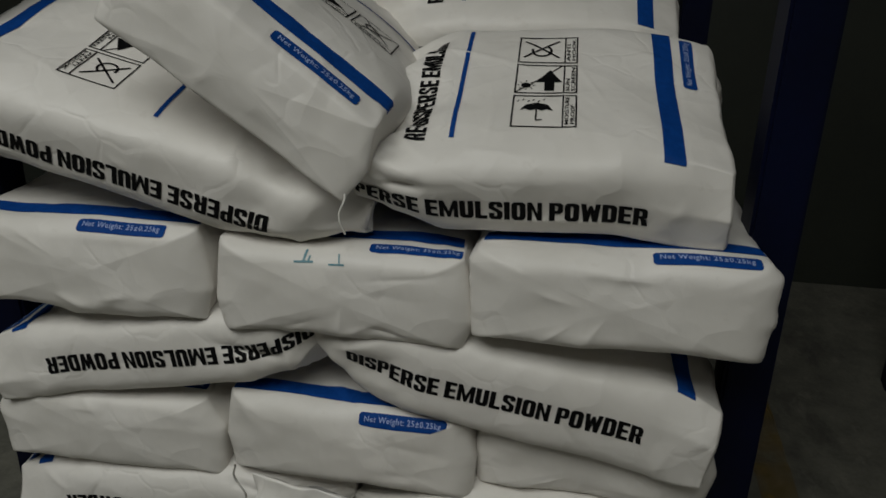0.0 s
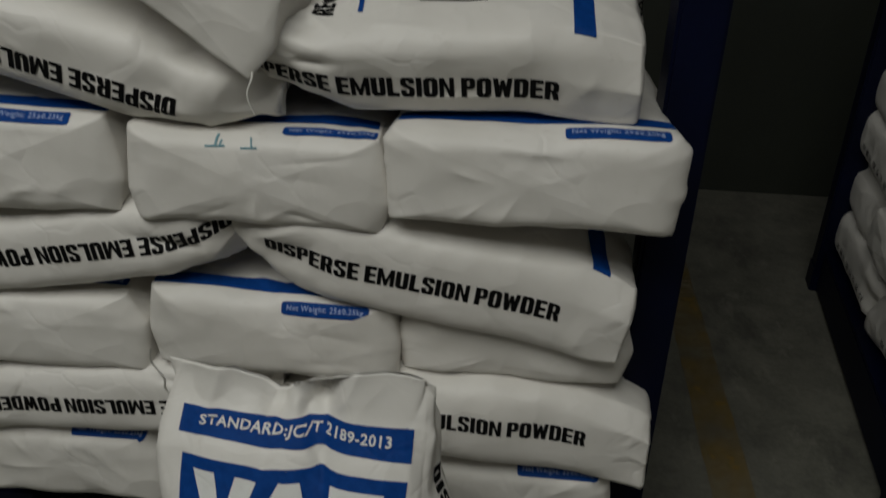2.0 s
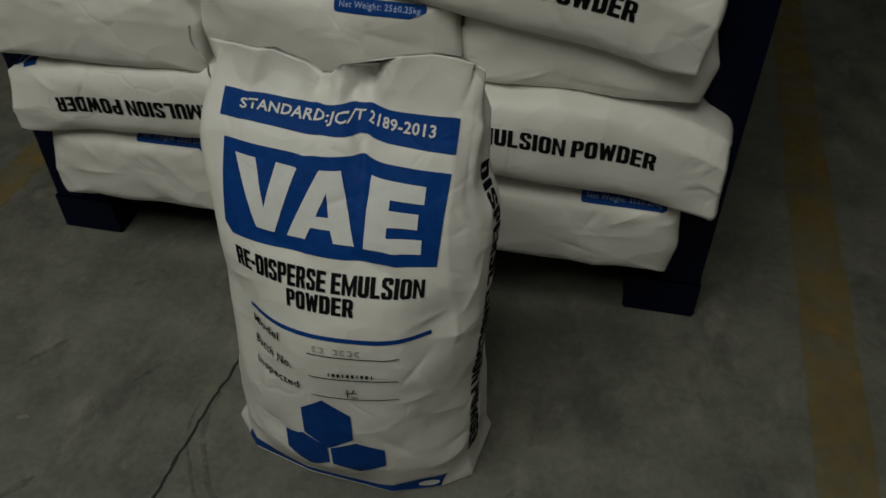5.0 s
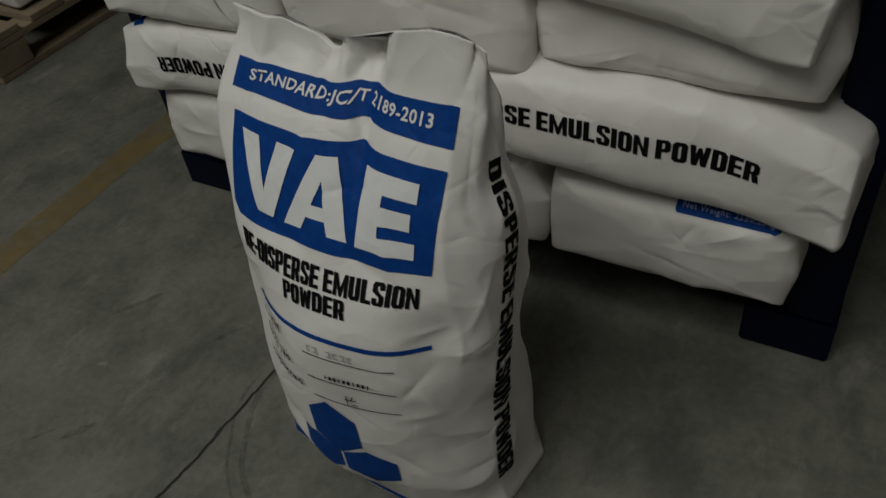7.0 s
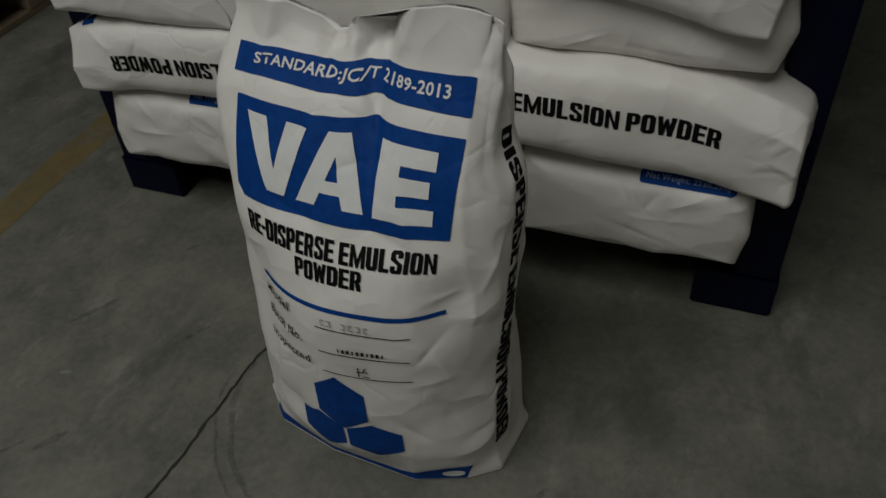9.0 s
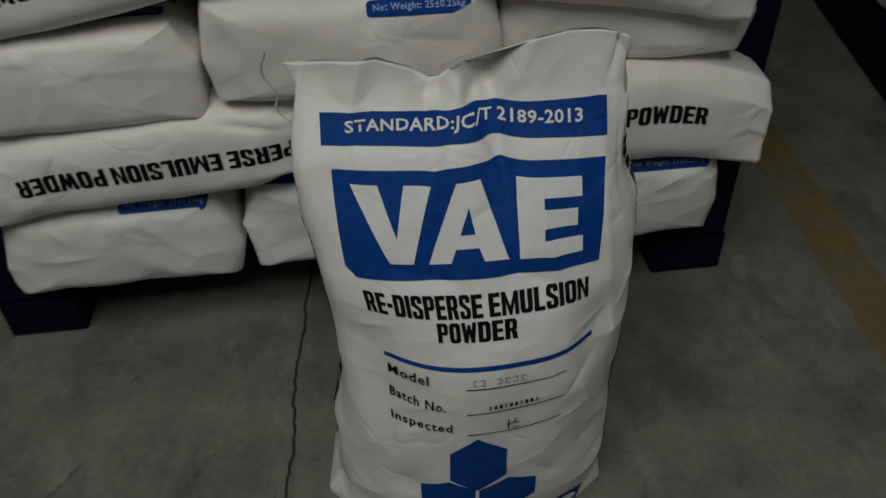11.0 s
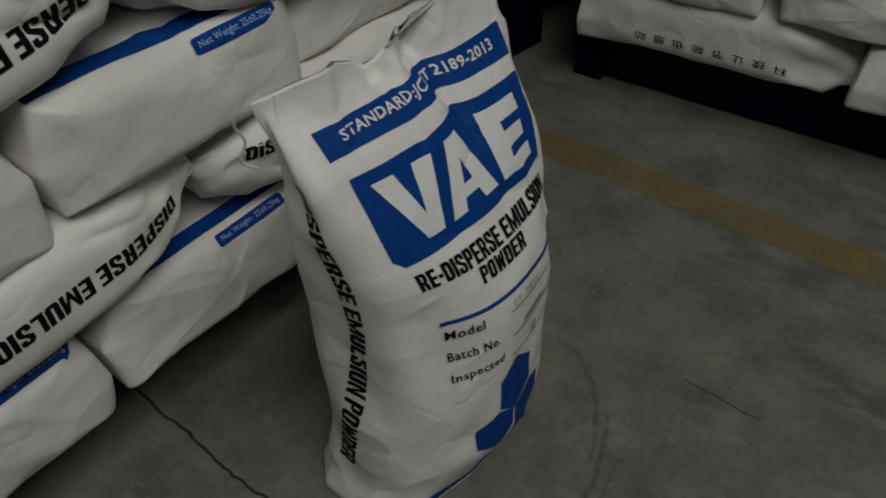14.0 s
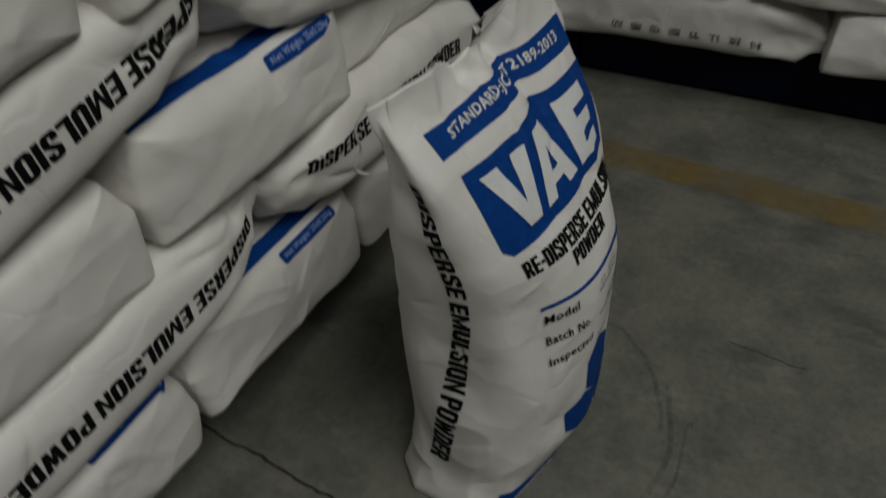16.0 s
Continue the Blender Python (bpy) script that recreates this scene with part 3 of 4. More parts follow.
def aisle_stack(x, y, long, layers, rise=0.0):
    """Layers on a rack whose near left corner is at x, y and which runs that far along the aisle."""
    rs = np.random.RandomState(int(50 + y * 10))
    for k in range(layers):
        z = 0.272 + rise + k * 0.184
        if k % 2:
            for i in range(3):
                yield at(x + 0.37 + rs.uniform(-0.03, 0.03), y + long * (0.17 + 0.33 * i), z, -90, 0, rs.uniform(-3, 3))
        else:
            for i in range(2):
                yield at(x + 0.225 + rs.uniform(-0.02, 0.02), y + long * (0.26 + 0.5 * i), z, 180, rs.uniform(-3, 3), 0)
        for i in range(2):
            yield at(x + 0.98, y + long * (0.26 + 0.5 * i), z, 0)


ASKEW = pose(1.075, 1.55, 0, 0, 0, -9.5)
spread((ASKEW @ m for m in aisle_stack(0.055, 0.01, 1.36, 6)), "white powder bag stacked on the rack across the aisle", "bags across the aisle", SLOGANS)
spread(aisle_stack(1.03, -0.24, 1.54, 5, -0.015), "white powder bag stacked on the rack across the aisle", "bags across the aisle", SLOGANS)
for k, (y, z) in enumerate(((1.95, 0.25), (2.60, 0.25), (1.95, 0.44), (2.60, 0.44))):
    tagged(copy_thing(PLAIN[k % 3], at(-2.55, y, z, 90)), "white powder bag lying on a wooden pallet", "bag", "bags on the wooden pallet")
for ob in PLAIN + SLOGANS:
    for o in (*ob.children_recursive, ob):
        bpy.data.objects.remove(o)

# ---- standing bag ----


def vae_sheet():
    nv, ns = 270, 330
    t = np.linspace(0, 1, nv)
    z = 0.80 * t
    key = [0.0, 0.03, 0.10, 0.25, 0.35, 0.42, 0.50, 0.55, 0.62, 0.68, 0.735, 0.78, 0.80]
    front = np.interp(z, key, [0.772, 0.758, 0.745, 0.740, 0.740, 0.748, 0.779, 0.809, 0.848, 0.893, 0.936, 0.957, 0.961])
    back = np.interp(z, key, [1.020, 1.035, 1.040, 1.042, 1.042, 1.038, 1.030, 1.022, 1.008, 0.994, 0.982, 0.971, 0.967])
    right = np.interp(z, key, [0.224, 0.228, 0.232, 0.230, 0.231, 0.235, 0.240, 0.240, 0.236, 0.230, 0.225, 0.222, 0.220])
    left = np.interp(z, key, [0.222, 0.220, 0.214, 0.208, 0.205, 0.203, 0.209, 0.214, 0.222, 0.230, 0.235, 0.238, 0.238])
    turn = np.interp(z, [0, 0.40, 0.50, 0.60, 0.70, 0.80], [0.0, 0.0, -1.2, -4.6, -7.6, -8.0])
    k = np.ones(11) / 11
    pad = lambda a: np.convolve(np.pad(a, 5, mode="edge"), k, mode="valid")
    front, back, right, left, turn = pad(front), pad(back), pad(right), pad(left), pad(turn)
    # square toward the mouth, rounder below
    bx, by, per = section(0.5, 0.28, 3.6, ns)
    rx, ry, _ = section(0.5, 0.28, 1.95, ns)
    soft = (ease((0.70 - z) / 0.26) * 0.92)[:, None] * ((1 - 0.12 * ease(bx / 0.3)) * ease(by / 0.16 + 0.55))[None]
    sx, sy = bx[None] * (1 - soft) + rx[None] * soft, by[None] * (1 - soft) + ry[None] * soft
    P = np.zeros((nv, ns, 3))
    P[..., 0] = 2 * np.where(sx > 0, right[:, None], left[:, None]) * sx
    mid, dep = (front + back) / 2, (back - front) / 2
    P[..., 1] = mid[:, None] - dep[:, None] * (sy / 0.28)
    P[..., 2] = z[:, None]
    N = normals(P)
    h = 0.003 * vnoise(P * 5 + 40) + 0.006 * facets(P * np.array([6, 6, 4]) + 17, 3) + 0.003 * facets(P * 13 + 5, 4) + 0.0012 * creases(P * np.array([6, 6, 4]) + 17)
    up = np.clip((P[..., 2] - 0.55) / 0.25, 0, 1)
    side = np.clip((np.abs(P[..., 0]) - 0.15) / 0.06, 0, 1)
    rs = np.random.RandomState(5)
    h += fold_lines(P, N, rs, 26, 0.0045, 0.009, (0.08, 0.22), (P[..., 2] > 0.04) & (P[..., 2] < 0.5))
    h += fold_lines(P, N, rs, 16, 0.0045, 0.009, (0.06, 0.16), np.abs(P[..., 0]) > 0.19)
    h += fold_lines(P, N, rs, 22, 0.0042, 0.0055, (0.05, 0.16), (P[..., 2] > 0.04) & (P[..., 2] < 0.66))
    h += fold_lines(P, N, rs, 14, 0.0060, 0.0065, (0.05, 0.13), (P[..., 0] > 0.17) & (P[..., 2] > 0.1))
    h += fold_lines(P, N, rs, 10, 0.0060, 0.006, (0.04, 0.10), P[..., 2] < 0.10)
    h += up * 0.005 * creases(P * np.array([8, 5, 4]) + 60) + side * 0.006 * creases(P * np.array([5, 9, 6]) + 90)
    h *= np.clip(P[..., 2] / 0.06, 0.15, 1) * (1 - 0.93 * ease((P[..., 2] - 0.66) / 0.13))
    P = P + N * h[..., None]
    flat = np.stack([P[..., 0] * 9, P[..., 2] * 5, 0 * P[..., 0] + 3], axis=-1)
    P[..., 1] += up ** 1.5 * (0.012 * vnoise(flat * 1.3 + 7) + 0.006 * creases(flat + 21) + 0.003 * creases(flat * 2.3 + 40))
    # gathers that run down from the mouth
    for x0, z0, x1, z1, deep, wide in ((-0.06, 0.77, -0.005, 0.675, 0.009, 0.008), (0.030, 0.79, -0.015, 0.690, 0.009, 0.007), (0.032, 0.79, 0.062, 0.585, 0.010, 0.009), (0.09, 0.80, 0.050, 0.725, -0.007, 0.008),
                                       (0.205, 0.79, 0.150, 0.690, 0.007, 0.009), (0.175, 0.74, 0.197, 0.430, -0.007, 0.010), (0.030, 0.66, 0.052, 0.560, 0.009, 0.007), (0.055, 0.55, 0.175, 0.505, 0.006, 0.008),
                                       (-0.13, 0.79, -0.160, 0.650, -0.006, 0.010), (-0.035, 0.68, -0.050, 0.590, -0.006, 0.008), (-0.10, 0.56, 0.010, 0.530, 0.005, 0.008), (0.10, 0.60, 0.125, 0.520, -0.005, 0.007)):
        ax, az = P[..., 0] - x0, P[..., 2] - z0
        dx, dz = x1 - x0, z1 - z0
        along = np.clip((ax * dx + az * dz) / (dx * dx + dz * dz), 0, 1)
        gap = np.hypot(ax - along * dx, az - along * dz)
        P[..., 1] += 0.8 * deep * np.clip((1 - along) * 2.2, 0, 1) * np.exp(-(np.hypot(gap, 0.003) - 0.003) / (1.25 * wide)) * (P[..., 1] < 0.965)
    # slack hollows at both ends of the ruled line
    for x0, z0, wide, tall, deep in ((-0.135, 0.38, 0.055, 0.10, 0.022), (0.175, 0.43, 0.040, 0.05, 0.015), (-0.10, 0.165, 0.03, 0.04, 0.010)):
        P[..., 1] += deep * np.exp(-((P[..., 0] - x0) / wide) ** 2 - ((P[..., 2] - z0) / tall) ** 2) * (sy > 0)
    # a deep fold below the mouth's dip: its one lip stands over the other
    lip = P[..., 0] - np.interp(P[..., 2], [0.58, 0.66, 0.72, 0.80], [0.062, 0.042, 0.012, -0.02])
    deep = np.interp(P[..., 2], [0.57, 0.64, 0.70, 0.76], [0.0, 0.010, 0.015, 0.012])
    P[..., 1] += deep * ease((lip + 0.008) / 0.016) * np.exp(-np.maximum(lip, 0) / 0.035) * (sy > 0.1)
    # the wavy sewn mouth
    x = P[..., 0]
    g = lambda c, s: np.exp(-((x - c) / s) ** 2)
    mouth = np.interp(x, [-0.23, -0.16, -0.11, -0.07, -0.05, -0.03, -0.005, 0.015, 0.032, 0.05, 0.09, 0.13, 0.17, 0.20, 0.23],
                      [0.772, 0.784, 0.784, 0.764, 0.744, 0.750, 0.779, 0.778, 0.764, 0.783, 0.804, 0.808, 0.806, 0.800, 0.785]) - 0.80
    P[..., 2] += 0.013 * np.clip(x / 0.2, 0, 1) * ease((P[..., 2] - 0.58) / 0.14)
    P[..., 2] += ease((P[..., 2] - 0.705) / 0.095) * mouth
    P[..., 1] += ease((P[..., 2] - 0.72) / 0.08) * (0.024 * g(-0.05, 0.025) - 0.016 * g(-0.005, 0.022) + 0.012 * g(0.032, 0.014) - 0.008 * g(0.2, 0.05))
    P[..., 1] += np.clip(up * 1.4, 0, 1) * 0.010 * g(0.03, 0.03)
    # the foot is folded flat to an angular outline with pinched ears
    foot = np.array([(0.246, 0.958), (0.230, 0.842), (0.180, 0.806), (0.093, 0.774), (-0.07, 0.785), (-0.19, 0.816), (-0.248, 0.876), (-0.236, 0.985), (-0.19, 1.03), (0.19, 1.03)]) - (0, 0.89)
    edge = np.concatenate([foot[i] + np.linspace(0, 1, 40, endpoint=False)[:, None] * (foot[(i + 1) % len(foot)] - foot[i]) for i in range(len(foot))])
    turned = np.arctan2(edge[:, 1], edge[:, 0])
    order = np.argsort(turned)
    angle = np.arctan2(P[..., 1] - 0.89, P[..., 0])
    radius = np.interp(angle, turned[order], np.hypot(edge[:, 0], edge[:, 1])[order], period=2 * math.pi)
    low = np.exp(-(np.maximum(P[..., 2] - 0.012, 0) / 0.042) ** 1.4)
    P[..., 0] += low * (radius * np.cos(angle) - P[..., 0])
    P[..., 1] += low * (0.89 + radius * np.sin(angle) - P[..., 1])
    P[..., 2] = np.maximum(P[..., 2], 0.002)
    # the gussets tuck in toward the mouth
    tuck = ease((z - 0.585) / 0.07)[:, None] * np.exp(-((P[..., 1] - mid[:, None]) / (0.55 * dep[:, None] + 0.004)) ** 2)
    P[..., 0] -= np.sign(P[..., 0]) * tuck * 0.020 * np.clip((np.abs(sx) - 0.40) / 0.06, 0, 1)
    # the whole bag stands slightly turned
    c, n = np.cos(np.radians(turn))[:, None], np.sin(np.radians(turn))[:, None]
    px, py = P[..., 0].copy(), P[..., 1] - 0.89
    P[..., 0], P[..., 1] = px * c - py * n, 0.89 + px * n + py * c
    return Sheet(P, np.arange(ns) / ns * per * 0.46, z)


def standing_bag():
    thing = empty("standing_powder_bag", at(-0.217, 0, 0))
    tagged(thing, "upright white powder bag with blue and black print", "bag")
    sh = vae_sheet()
    body = sh.body("body", PAPER, thing)
    put = lambda name, flat, mat, u, z, lift=0.0016, label="", parent=thing: sh.lay(name, flat, mat, parent, lambda x, y: (u + x, z + y), lift, label)
    b = put("standard_banner", flat_rect(0.366, 0.037, 0.006), BLUE, 0.002, 0.709)
    put("banner_lettering", flat_text("STANDARD:JC/T 2189-2013", 0.30, 0.018, 0.022, 0.006, 1.06), WHITE, 0.002, 0.709, 0.0030, "white lettering", b)
    w, h = 0.364, 0.124
    panel = [(-w / 2 + 0.010, -h / 2 - 0.003), (w / 2 - 0.006, -h / 2), (w / 2, h / 2), (-w / 2 + 0.010, h / 2 - 0.004), (-w / 2 - 0.004, -h / 2 + 0.010)]
    p = put("name_panel", flat_polys([panel], 0.006), BLUE, 0.001, 0.608)
    v = [(-0.150, 0.044), (-0.114, 0.044), (-0.098, -0.014), (-0.080, 0.044), (-0.044, 0.044), (-0.080, -0.044), (-0.114, -0.044)]
    a1 = [(-0.058, -0.044), (-0.012, 0.044), (0.018, 0.044), (0.003, 0.018), (-0.010, -0.012), (-0.018, -0.028), (-0.026, -0.044)]
    a2 = [(0.018, 0.044), (0.052, -0.044), (0.020, -0.044), (0.014, -0.028), (-0.018, -0.028), (-0.010, -0.012), (0.010, -0.012), (0.003, 0.018)]
    e = [(0.066, 0.044), (0.148, 0.044), (0.148, 0.023), (0.099, 0.023), (0.099, 0.011), (0.142, 0.011), (0.142, -0.009), (0.099, -0.009), (0.099, -0.023), (0.150, -0.023), (0.150, -0.044), (0.066, -0.044)]
    put("name_lettering", flat_polys([v, a1, a2, e], 0.006), WHITE, 0.001, 0.608, 0.0032, "large white letters", p)
    put("product_lettering", flat_heavy("RE-DISPERSE EMULSION", 0.330, 0.028), BLACK, -0.003, 0.513)
    put("product_lettering", flat_heavy("POWDER", 0.118, 0.027), BLACK, -0.001, 0.481)
    put("blue_rule", flat_rect(0.335, 0.007), BLUE, 0.010, 0.430)
    for words, wide, z, line in (("Model", 0.068, 0.407, 0.398), ("Batch No.", 0.094, 0.364, 0.351), ("Inspected", 0.104, 0.318, 0.305)):
        put("form_word", flat_text(words, wide, 0.022 if "p" in words else 0.017, 0.016, 0.004, 1.12), BLACK, -0.152 + wide / 2, z, 0.003)
        put("form_line", flat_rect(0.153, 0.0020, 0.006), BLACK, 0.0535, line, 0.0026)
    put("stamped_model", flat_polys([q for k in (0, 1, 3, 4, 5, 6) for q in (bar(0.012 * k - 0.039, 0.004, 0.012 * k - 0.032, 0.0045, 0.0018), bar(0.012 * k - 0.039, -0.004, 0.012 * k - 0.032, -0.0045, 0.0018), bar(0.012 * k - (0.033 if k % 2 else 0.038), -0.003, 0.012 * k - (0.033 if k % 2 else 0.038), 0.003, 0.0018))], 0.006), GREY, 0.028, 0.409, 0.0026)
    put("stamped_batch", flat_join(*[flat_rect(0.0042 if k % 3 else 0.0022, 0.0075, x=0.008 * k - 0.04) for k in range(10)]), BLACK, 0.055, 0.360, 0.0026)
    put("inspection_stamp", flat_polys([bar(-0.01, 0, 0.01, 0.002, 0.002), bar(-0.006, -0.01, -0.006, 0.01, 0.002), bar(0.0, -0.009, 0.012, -0.009, 0.002), bar(0.002, 0.002, 0.006, 0.011, 0.002)]), BLACK, 0.050, 0.319, 0.0028)
    for cx, cy, r, tall in ((-0.005, 0.227, 0.0560, 1.16), (-0.057, 0.142, 0.0560, 0.86), (0.048, 0.139, 0.0575, 0.80)):
        put("blue_hexagon", flat_polys([ring_pts(0, 0, r, 6, math.pi / 2, tall)]), BLUE, cx, cy)
    band = put("blue_band", flat_polys([[(-0.245, 0.010), (0.195, 0.006), (0.215, 0.042), (0.165, 0.044), (0.08, 0.022), (-0.10, 0.020), (-0.245, 0.036)]], 0.008), BLUE, 0.0, 0.0)
    put("emblem", flat_polys([ring_pts(0, 0, 0.020, 20, 0.3, 0.5)], 0.006), WHITE, 0.178, 0.024, 0.0028, "small white oval emblem", band)
    side = flat_heavy("DISPERSE EMULSION POWDER", 0.580, 0.034)
    q = sh.per / 4
    sh.lay("side_lettering", side, BLACK, thing, lambda x, y: (q + y - 0.037 * np.clip((0.24 + x) / 0.48, 0, 1), 0.372 - x), label="black bold lettering")
    sh.lay("side_lettering", side, BLACK, thing, lambda x, y: (-q + y - 0.042 + 0.080 * np.clip((0.29 - x) / 0.58, 0, 1), 0.385 - x), label="black bold lettering")
    # loose end of the sewing string at the mouth's corner
    pts = [(-0.236, 0.985, 0.795), (-0.246, 1.000, 0.760), (-0.232, 1.005, 0.725), (-0.236, 1.015, 0.695), (-0.214, 1.012, 0.672)]
    sewing_thread([(x - 0.217, y, z) for x, y, z in pts], thing)


standing_bag()

# ---- floor, walls, roof ----


def structure(name, dims, mat, label, bev=0.0):
    ob = block(name, dims, mat, None, "", bev)
    return tagged(ob, label, name.split("_")[0], kind="structure")


X0, X1, Y0, Y1, H = -7.0, 5.0, -8.0, 3.82, 4.6
structure("floor", (X0, X1, Y0, Y1, -0.15, 0.0), CONCRETE, "worn grey concrete warehouse floor with scuffs")
structure("wall_north", (X0, X1, Y1, Y1 + 0.2, 0.0, H), WALLPAINT, "dark olive painted warehouse wall")
# unseen walls, dark and without a gate, added to hold back stray light
structure("wall_east", (X1, X1 + 0.2, Y0, Y1, 0.0, H), UPPERWALL, "unseen plain grey wall closing off the warehouse")
structure("wall_west", (X0 - 0.2, X0, Y0, Y1, 0.0, H), UPPERWALL, "unseen plain grey wall closing off the warehouse")
structure("wall_south", (X0, X1, Y0 - 0.2, Y0, 0.0, H), UPPERWALL, "unseen plain grey wall closing off the warehouse")
# unseen roof, added low round the lamp to shape its light
R0, R1 = -2.85, -0.35
for k, dims in enumerate(((X0, X1, Y0, R0), (X0, X1, R1, Y1), (X0, -3.55, R0, R1), (0.75, X1, R0, R1))):
    structure("ceiling_%d" % (k + 1), (*dims, H, H + 0.1), ROOF, "unseen grey sheet roof round the added roof light")


def floor_line(x0, y0, x1, y1, w, label):
    n = 60
    vs, fs = [], []
    d = Vector((x1 - x0, y1 - y0)).normalized()
    o = Vector((-d.y, d.x)) * w / 2
    for i in range(n + 1):
        t = i / n
        j = 0.006 * (noise.noise((t * 21, w, 3)) + noise.noise((t * 55, w, 8)))
        k = 0.006 * (noise.noise((t * 23, w, 5)) + noise.noise((t * 57, w, 2)))
        x, y = x0 + (x1 - x0) * t, y0 + (y1 - y0) * t
        vs += [(x + o.x + j, y + o.y, 0.002), (x - o.x + k, y - o.y, 0.002)]
        if i:
            fs.append((2 * i - 2, 2 * i - 1, 2 * i + 1, 2 * i))
    return tagged(mesh_object("floor_line", vs, fs, YELLOW), label, "floor line", kind="structure")


floor_line(0.60, -1.5, 0.815, 3.6, 0.115, "worn yellow aisle line painted on the concrete")
floor_line(-1.41, -1.5, -1.39, 3.6, 0.10, "worn yellow aisle line painted on the concrete")


# flat dark strip just above the floor; its colour stands for the shaded gap
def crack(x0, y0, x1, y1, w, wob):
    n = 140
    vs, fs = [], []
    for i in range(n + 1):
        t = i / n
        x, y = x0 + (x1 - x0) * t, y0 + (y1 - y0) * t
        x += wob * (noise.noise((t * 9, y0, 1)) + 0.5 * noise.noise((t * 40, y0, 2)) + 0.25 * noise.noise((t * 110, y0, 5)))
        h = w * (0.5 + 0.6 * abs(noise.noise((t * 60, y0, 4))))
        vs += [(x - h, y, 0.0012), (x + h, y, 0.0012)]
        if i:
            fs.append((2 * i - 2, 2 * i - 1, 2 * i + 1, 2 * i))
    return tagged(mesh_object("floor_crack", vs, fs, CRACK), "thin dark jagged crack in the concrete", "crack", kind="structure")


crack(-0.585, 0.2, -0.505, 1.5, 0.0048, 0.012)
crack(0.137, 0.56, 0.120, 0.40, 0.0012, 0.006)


def scuff_paint(name, colour):
    m, nt, b = material(name, 0.8)
    b.inputs["Base Color"].default_value = (*colour, 1)
    nt.links.new(ramp(nt, noise_node(nt, 40, 6, 0.7, coords(nt)), [(0.35, (0, 0, 0)), (0.7, (0.36, 0.36, 0.36))]), b.inputs["Alpha"])
    return m


DARKSCUFF = scuff_paint("rubbed_dark_scuff", (0.045, 0.043, 0.04))
PALESCUFF = scuff_paint("pale_powder_fleck", (0.5, 0.48, 0.44))


def floor_mark(x, y, long, wide, turn, mat, label):
    n, vs = 14, []
    c, d = math.cos(radians(turn)), math.sin(radians(turn))
    for k in range(n):
        a = 2 * math.pi * k / n
        r = 1 + 0.35 * noise.noise((x * 9 + math.cos(a), y * 9 + math.sin(a), 1))
        px, py = r * long / 2 * math.cos(a), r * wide / 2 * math.sin(a)
        vs.append((x + px * c - py * d, y + px * d + py * c, 0.0014))
    return tagged(mesh_object("floor_mark", vs, [list(range(n))], mat), label, "floor mark", kind="structure")


for x, y, a, b, t in ((-0.856, 1.187, 0.035, 0.010, 50), (-0.814, 0.639, 0.07, 0.018, 55), (-0.88, 0.60, 0.06, 0.008, 52), (-0.108, 0.574, 0.016, 0.008, 20),
                      (-0.06, 0.432, 0.015, 0.009, 80), (-0.70, 0.95, 0.09, 0.012, 58), (-0.95, 0.95, 0.12, 0.014, 55)):
    floor_mark(x, y, a, b, t, DARKSCUFF, "dark rubbed scuff on the concrete")
for x, y, a, b, t in ((0.149, 0.757, 0.060, 0.010, -35), (-0.897, 0.784, 0.025, 0.012, 20), (-0.87, 1.06, 0.014, 0.006, 30), (-0.60, 0.42, 0.02, 0.01, 0)):
    floor_mark(x, y, a, b, t, PALESCUFF, "pale powder fleck on the concrete")


def scuff_arc(r, a0, a1, w):
    vs, fs = [], []
    for i in range(41):
        a = radians(a0 + (a1 - a0) * i / 40)
        e = r + 0.012 * noise.noise((i * 0.15, r * 9, 0))
        for d in (-w / 2, w / 2):
            vs.append((-0.20 + (e + d) * math.cos(a), 0.90 + (e + d) * 0.9 * math.sin(a), 0.0013))
        if i:
            fs.append((2 * i - 2, 2 * i - 1, 2 * i + 1, 2 * i))
    return tagged(mesh_object("floor_mark", vs, fs, DARKSCUFF), "faint curved drag scuff around the standing bag", "floor mark", kind="structure")


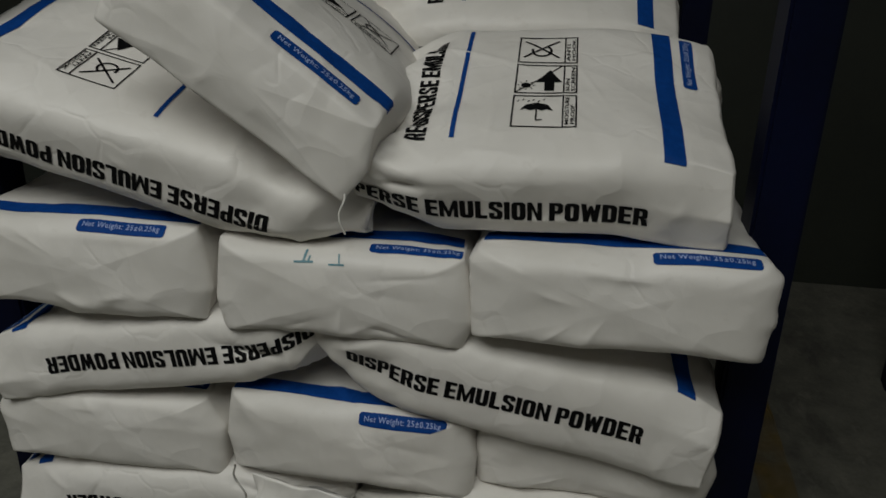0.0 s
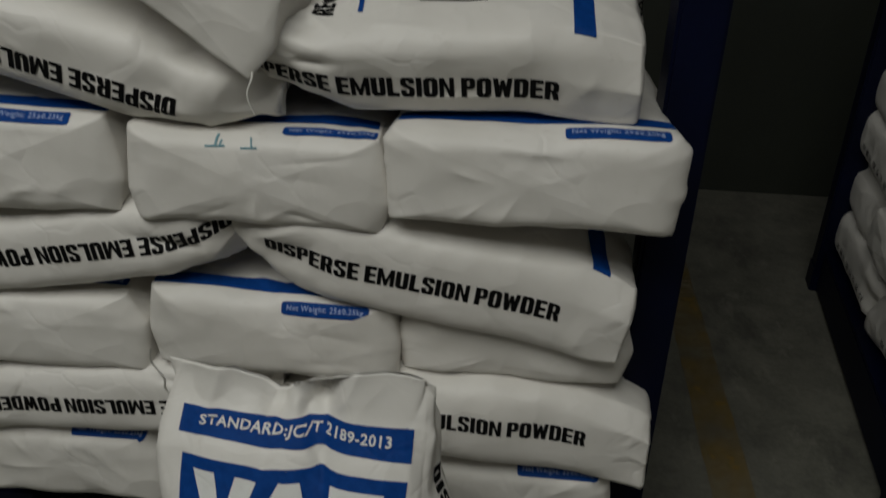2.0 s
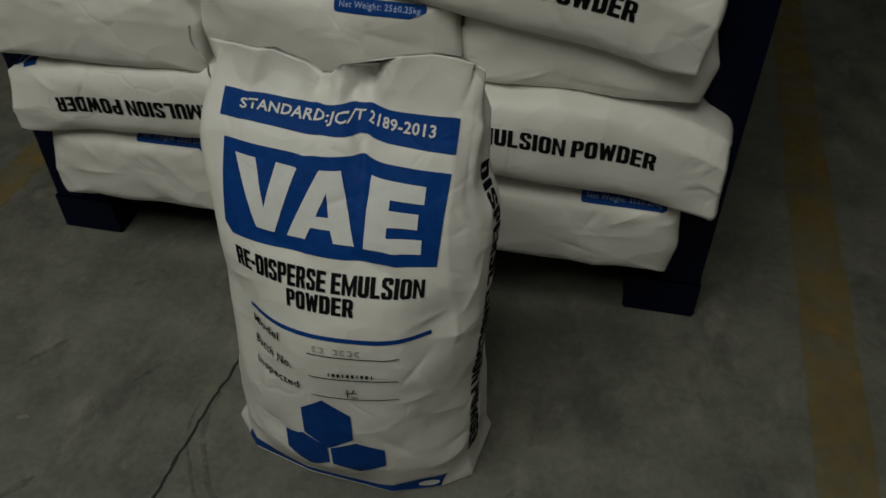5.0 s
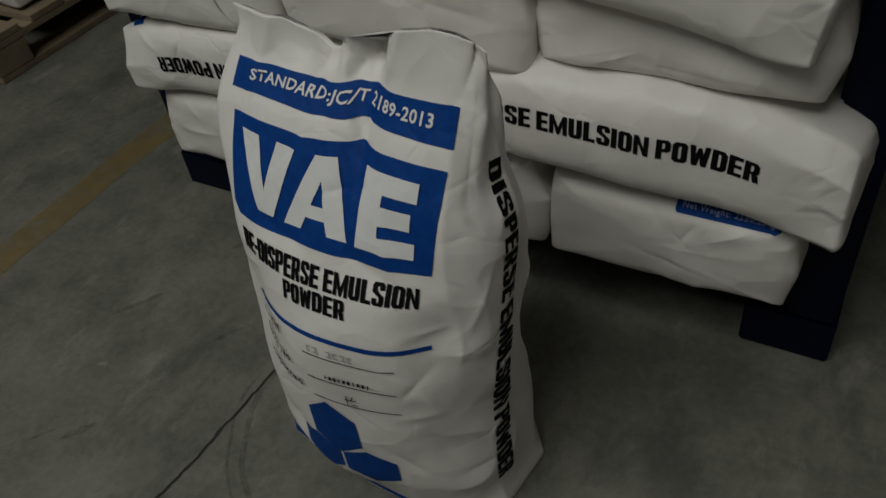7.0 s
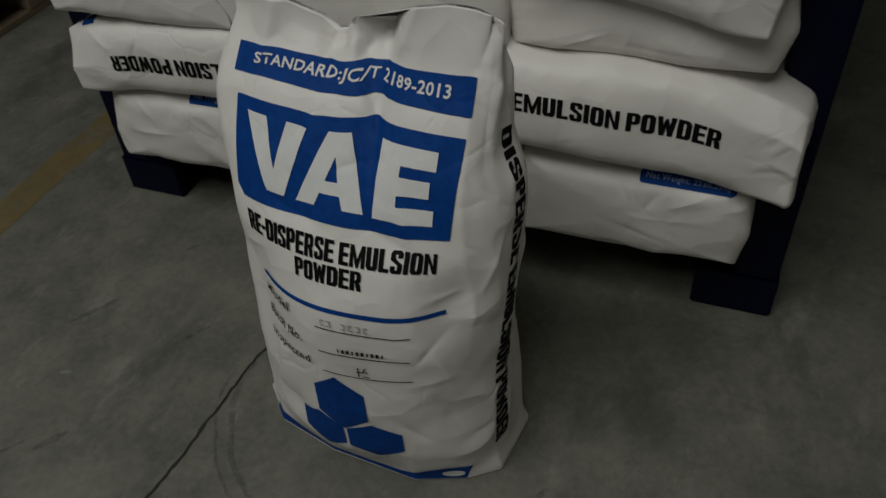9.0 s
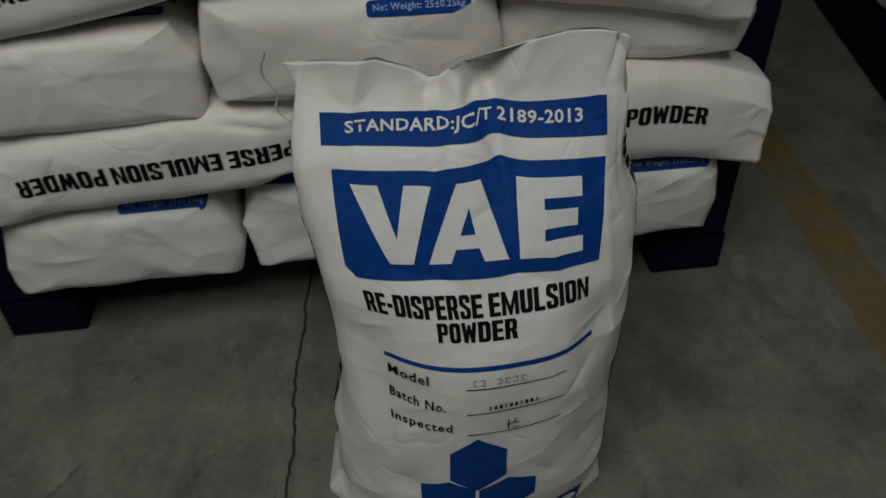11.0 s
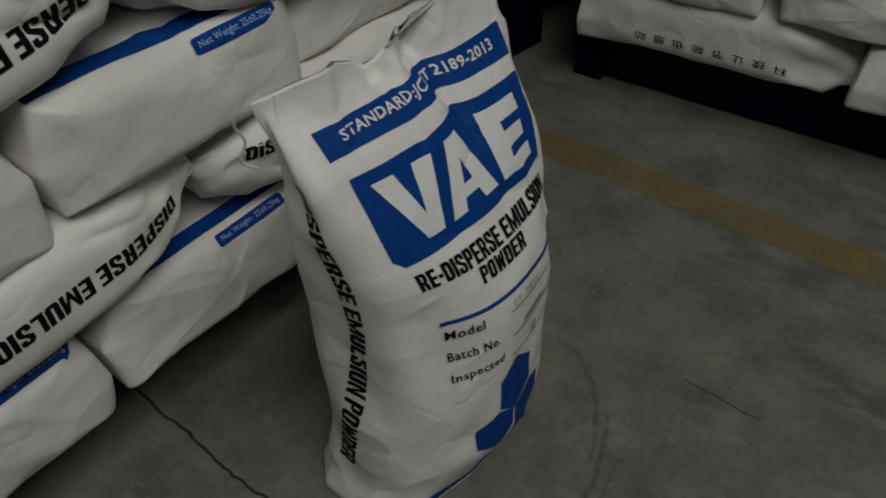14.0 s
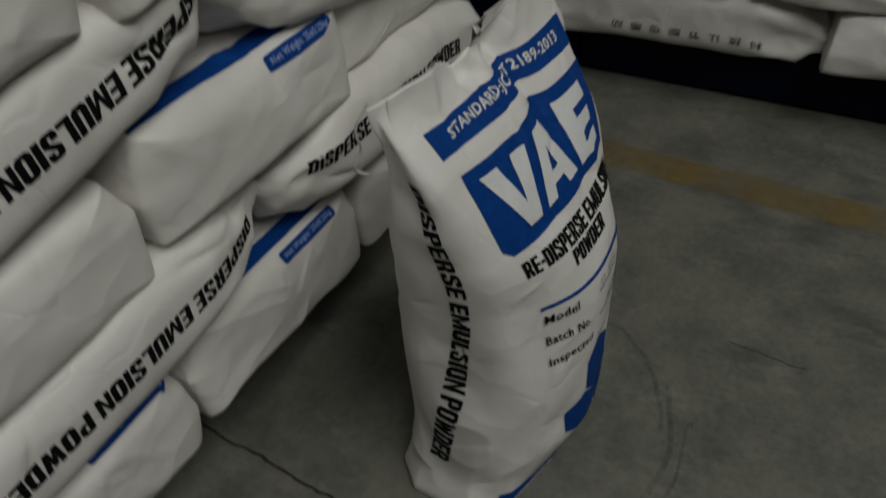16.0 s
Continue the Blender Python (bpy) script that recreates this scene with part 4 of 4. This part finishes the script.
scuff_arc(0.335, 175, 300, 0.012)
scuff_arc(0.365, 180, 285, 0.007)
scuff_arc(0.31, 280, 345, 0.010)


# ---- steel racks ----


def steel_rack(m, sx, sy, label):
    """Stacking rack: its front left corner at m, sx wide, sy deep."""
    thing = empty("steel_rack", m)
    tagged(thing, label, "rack", "steel racks")
    for x in (0, sx - 0.085):
        for y in (0, sy - 0.085):
            p = block("post", (x, x + 0.085, y, y + 0.085, 0.0, 1.85), NAVY, thing, bev=0.006)
            block("foot", (x - 0.004 if x == 0 else x - 0.07, x + 0.155 if x == 0 else x + 0.089, y - 0.004, y + 0.089, 0.0, 0.10), NAVY, p, bev=0.004)
    # beams drawn lower to keep the floor under the deck dark
    for y in (0.11, sy - 0.15):
        block("beam", (0.085, sx - 0.085, y, y + 0.04, 0.050, 0.160), NAVY, thing)
    # sides carried down near the floor, added to shut light out below
    for x in (0.02, sx - 0.06):
        block("side_skirt", (x, x + 0.04, 0.090, sy - 0.090, 0.015, 0.160), NAVY, thing)
    block("deck", (0.02, sx - 0.02, 0.02, sy - 0.02, 0.160, 0.170), NAVY, thing, bev=0.002)
    return thing


steel_rack(at(-1.139, 1.352, 0), 1.562, 1.30, "dark navy painted steel stacking rack under the bags")
steel_rack(ASKEW, 1.50, 1.38, "dark navy painted steel stacking rack across the aisle")
steel_rack(at(1.105, -0.23, 0), 1.35, 1.56, "dark navy painted steel stacking rack across the aisle")


# ---- wooden pallet ----


def wooden_pallet(m):
    thing = empty("wooden_pallet", m)
    tagged(thing, "rough light brown wooden pallet under white bags", "pallet")
    for i in range(7):
        block("board", (0.0, 1.1, 0.19 * i, 0.19 * i + 0.14, 0.128, 0.150), WOOD, thing, bev=0.002)
    for x in (0.0, 0.5, 1.0):
        block("stringer", (x, x + 0.1, 0.0, 1.28, 0.105, 0.128), WOOD, thing, bev=0.002)
        for y in (0.0, 0.57, 1.14):
            block("block", (x, x + 0.1, y, y + 0.14, 0.022, 0.105), WOOD, thing, bev=0.003)
        block("runner", (x, x + 0.1, 0.0, 1.28, 0.0, 0.022), WOOD, thing, bev=0.002)
    return thing


wooden_pallet(at(-3.22, 1.53, 0))
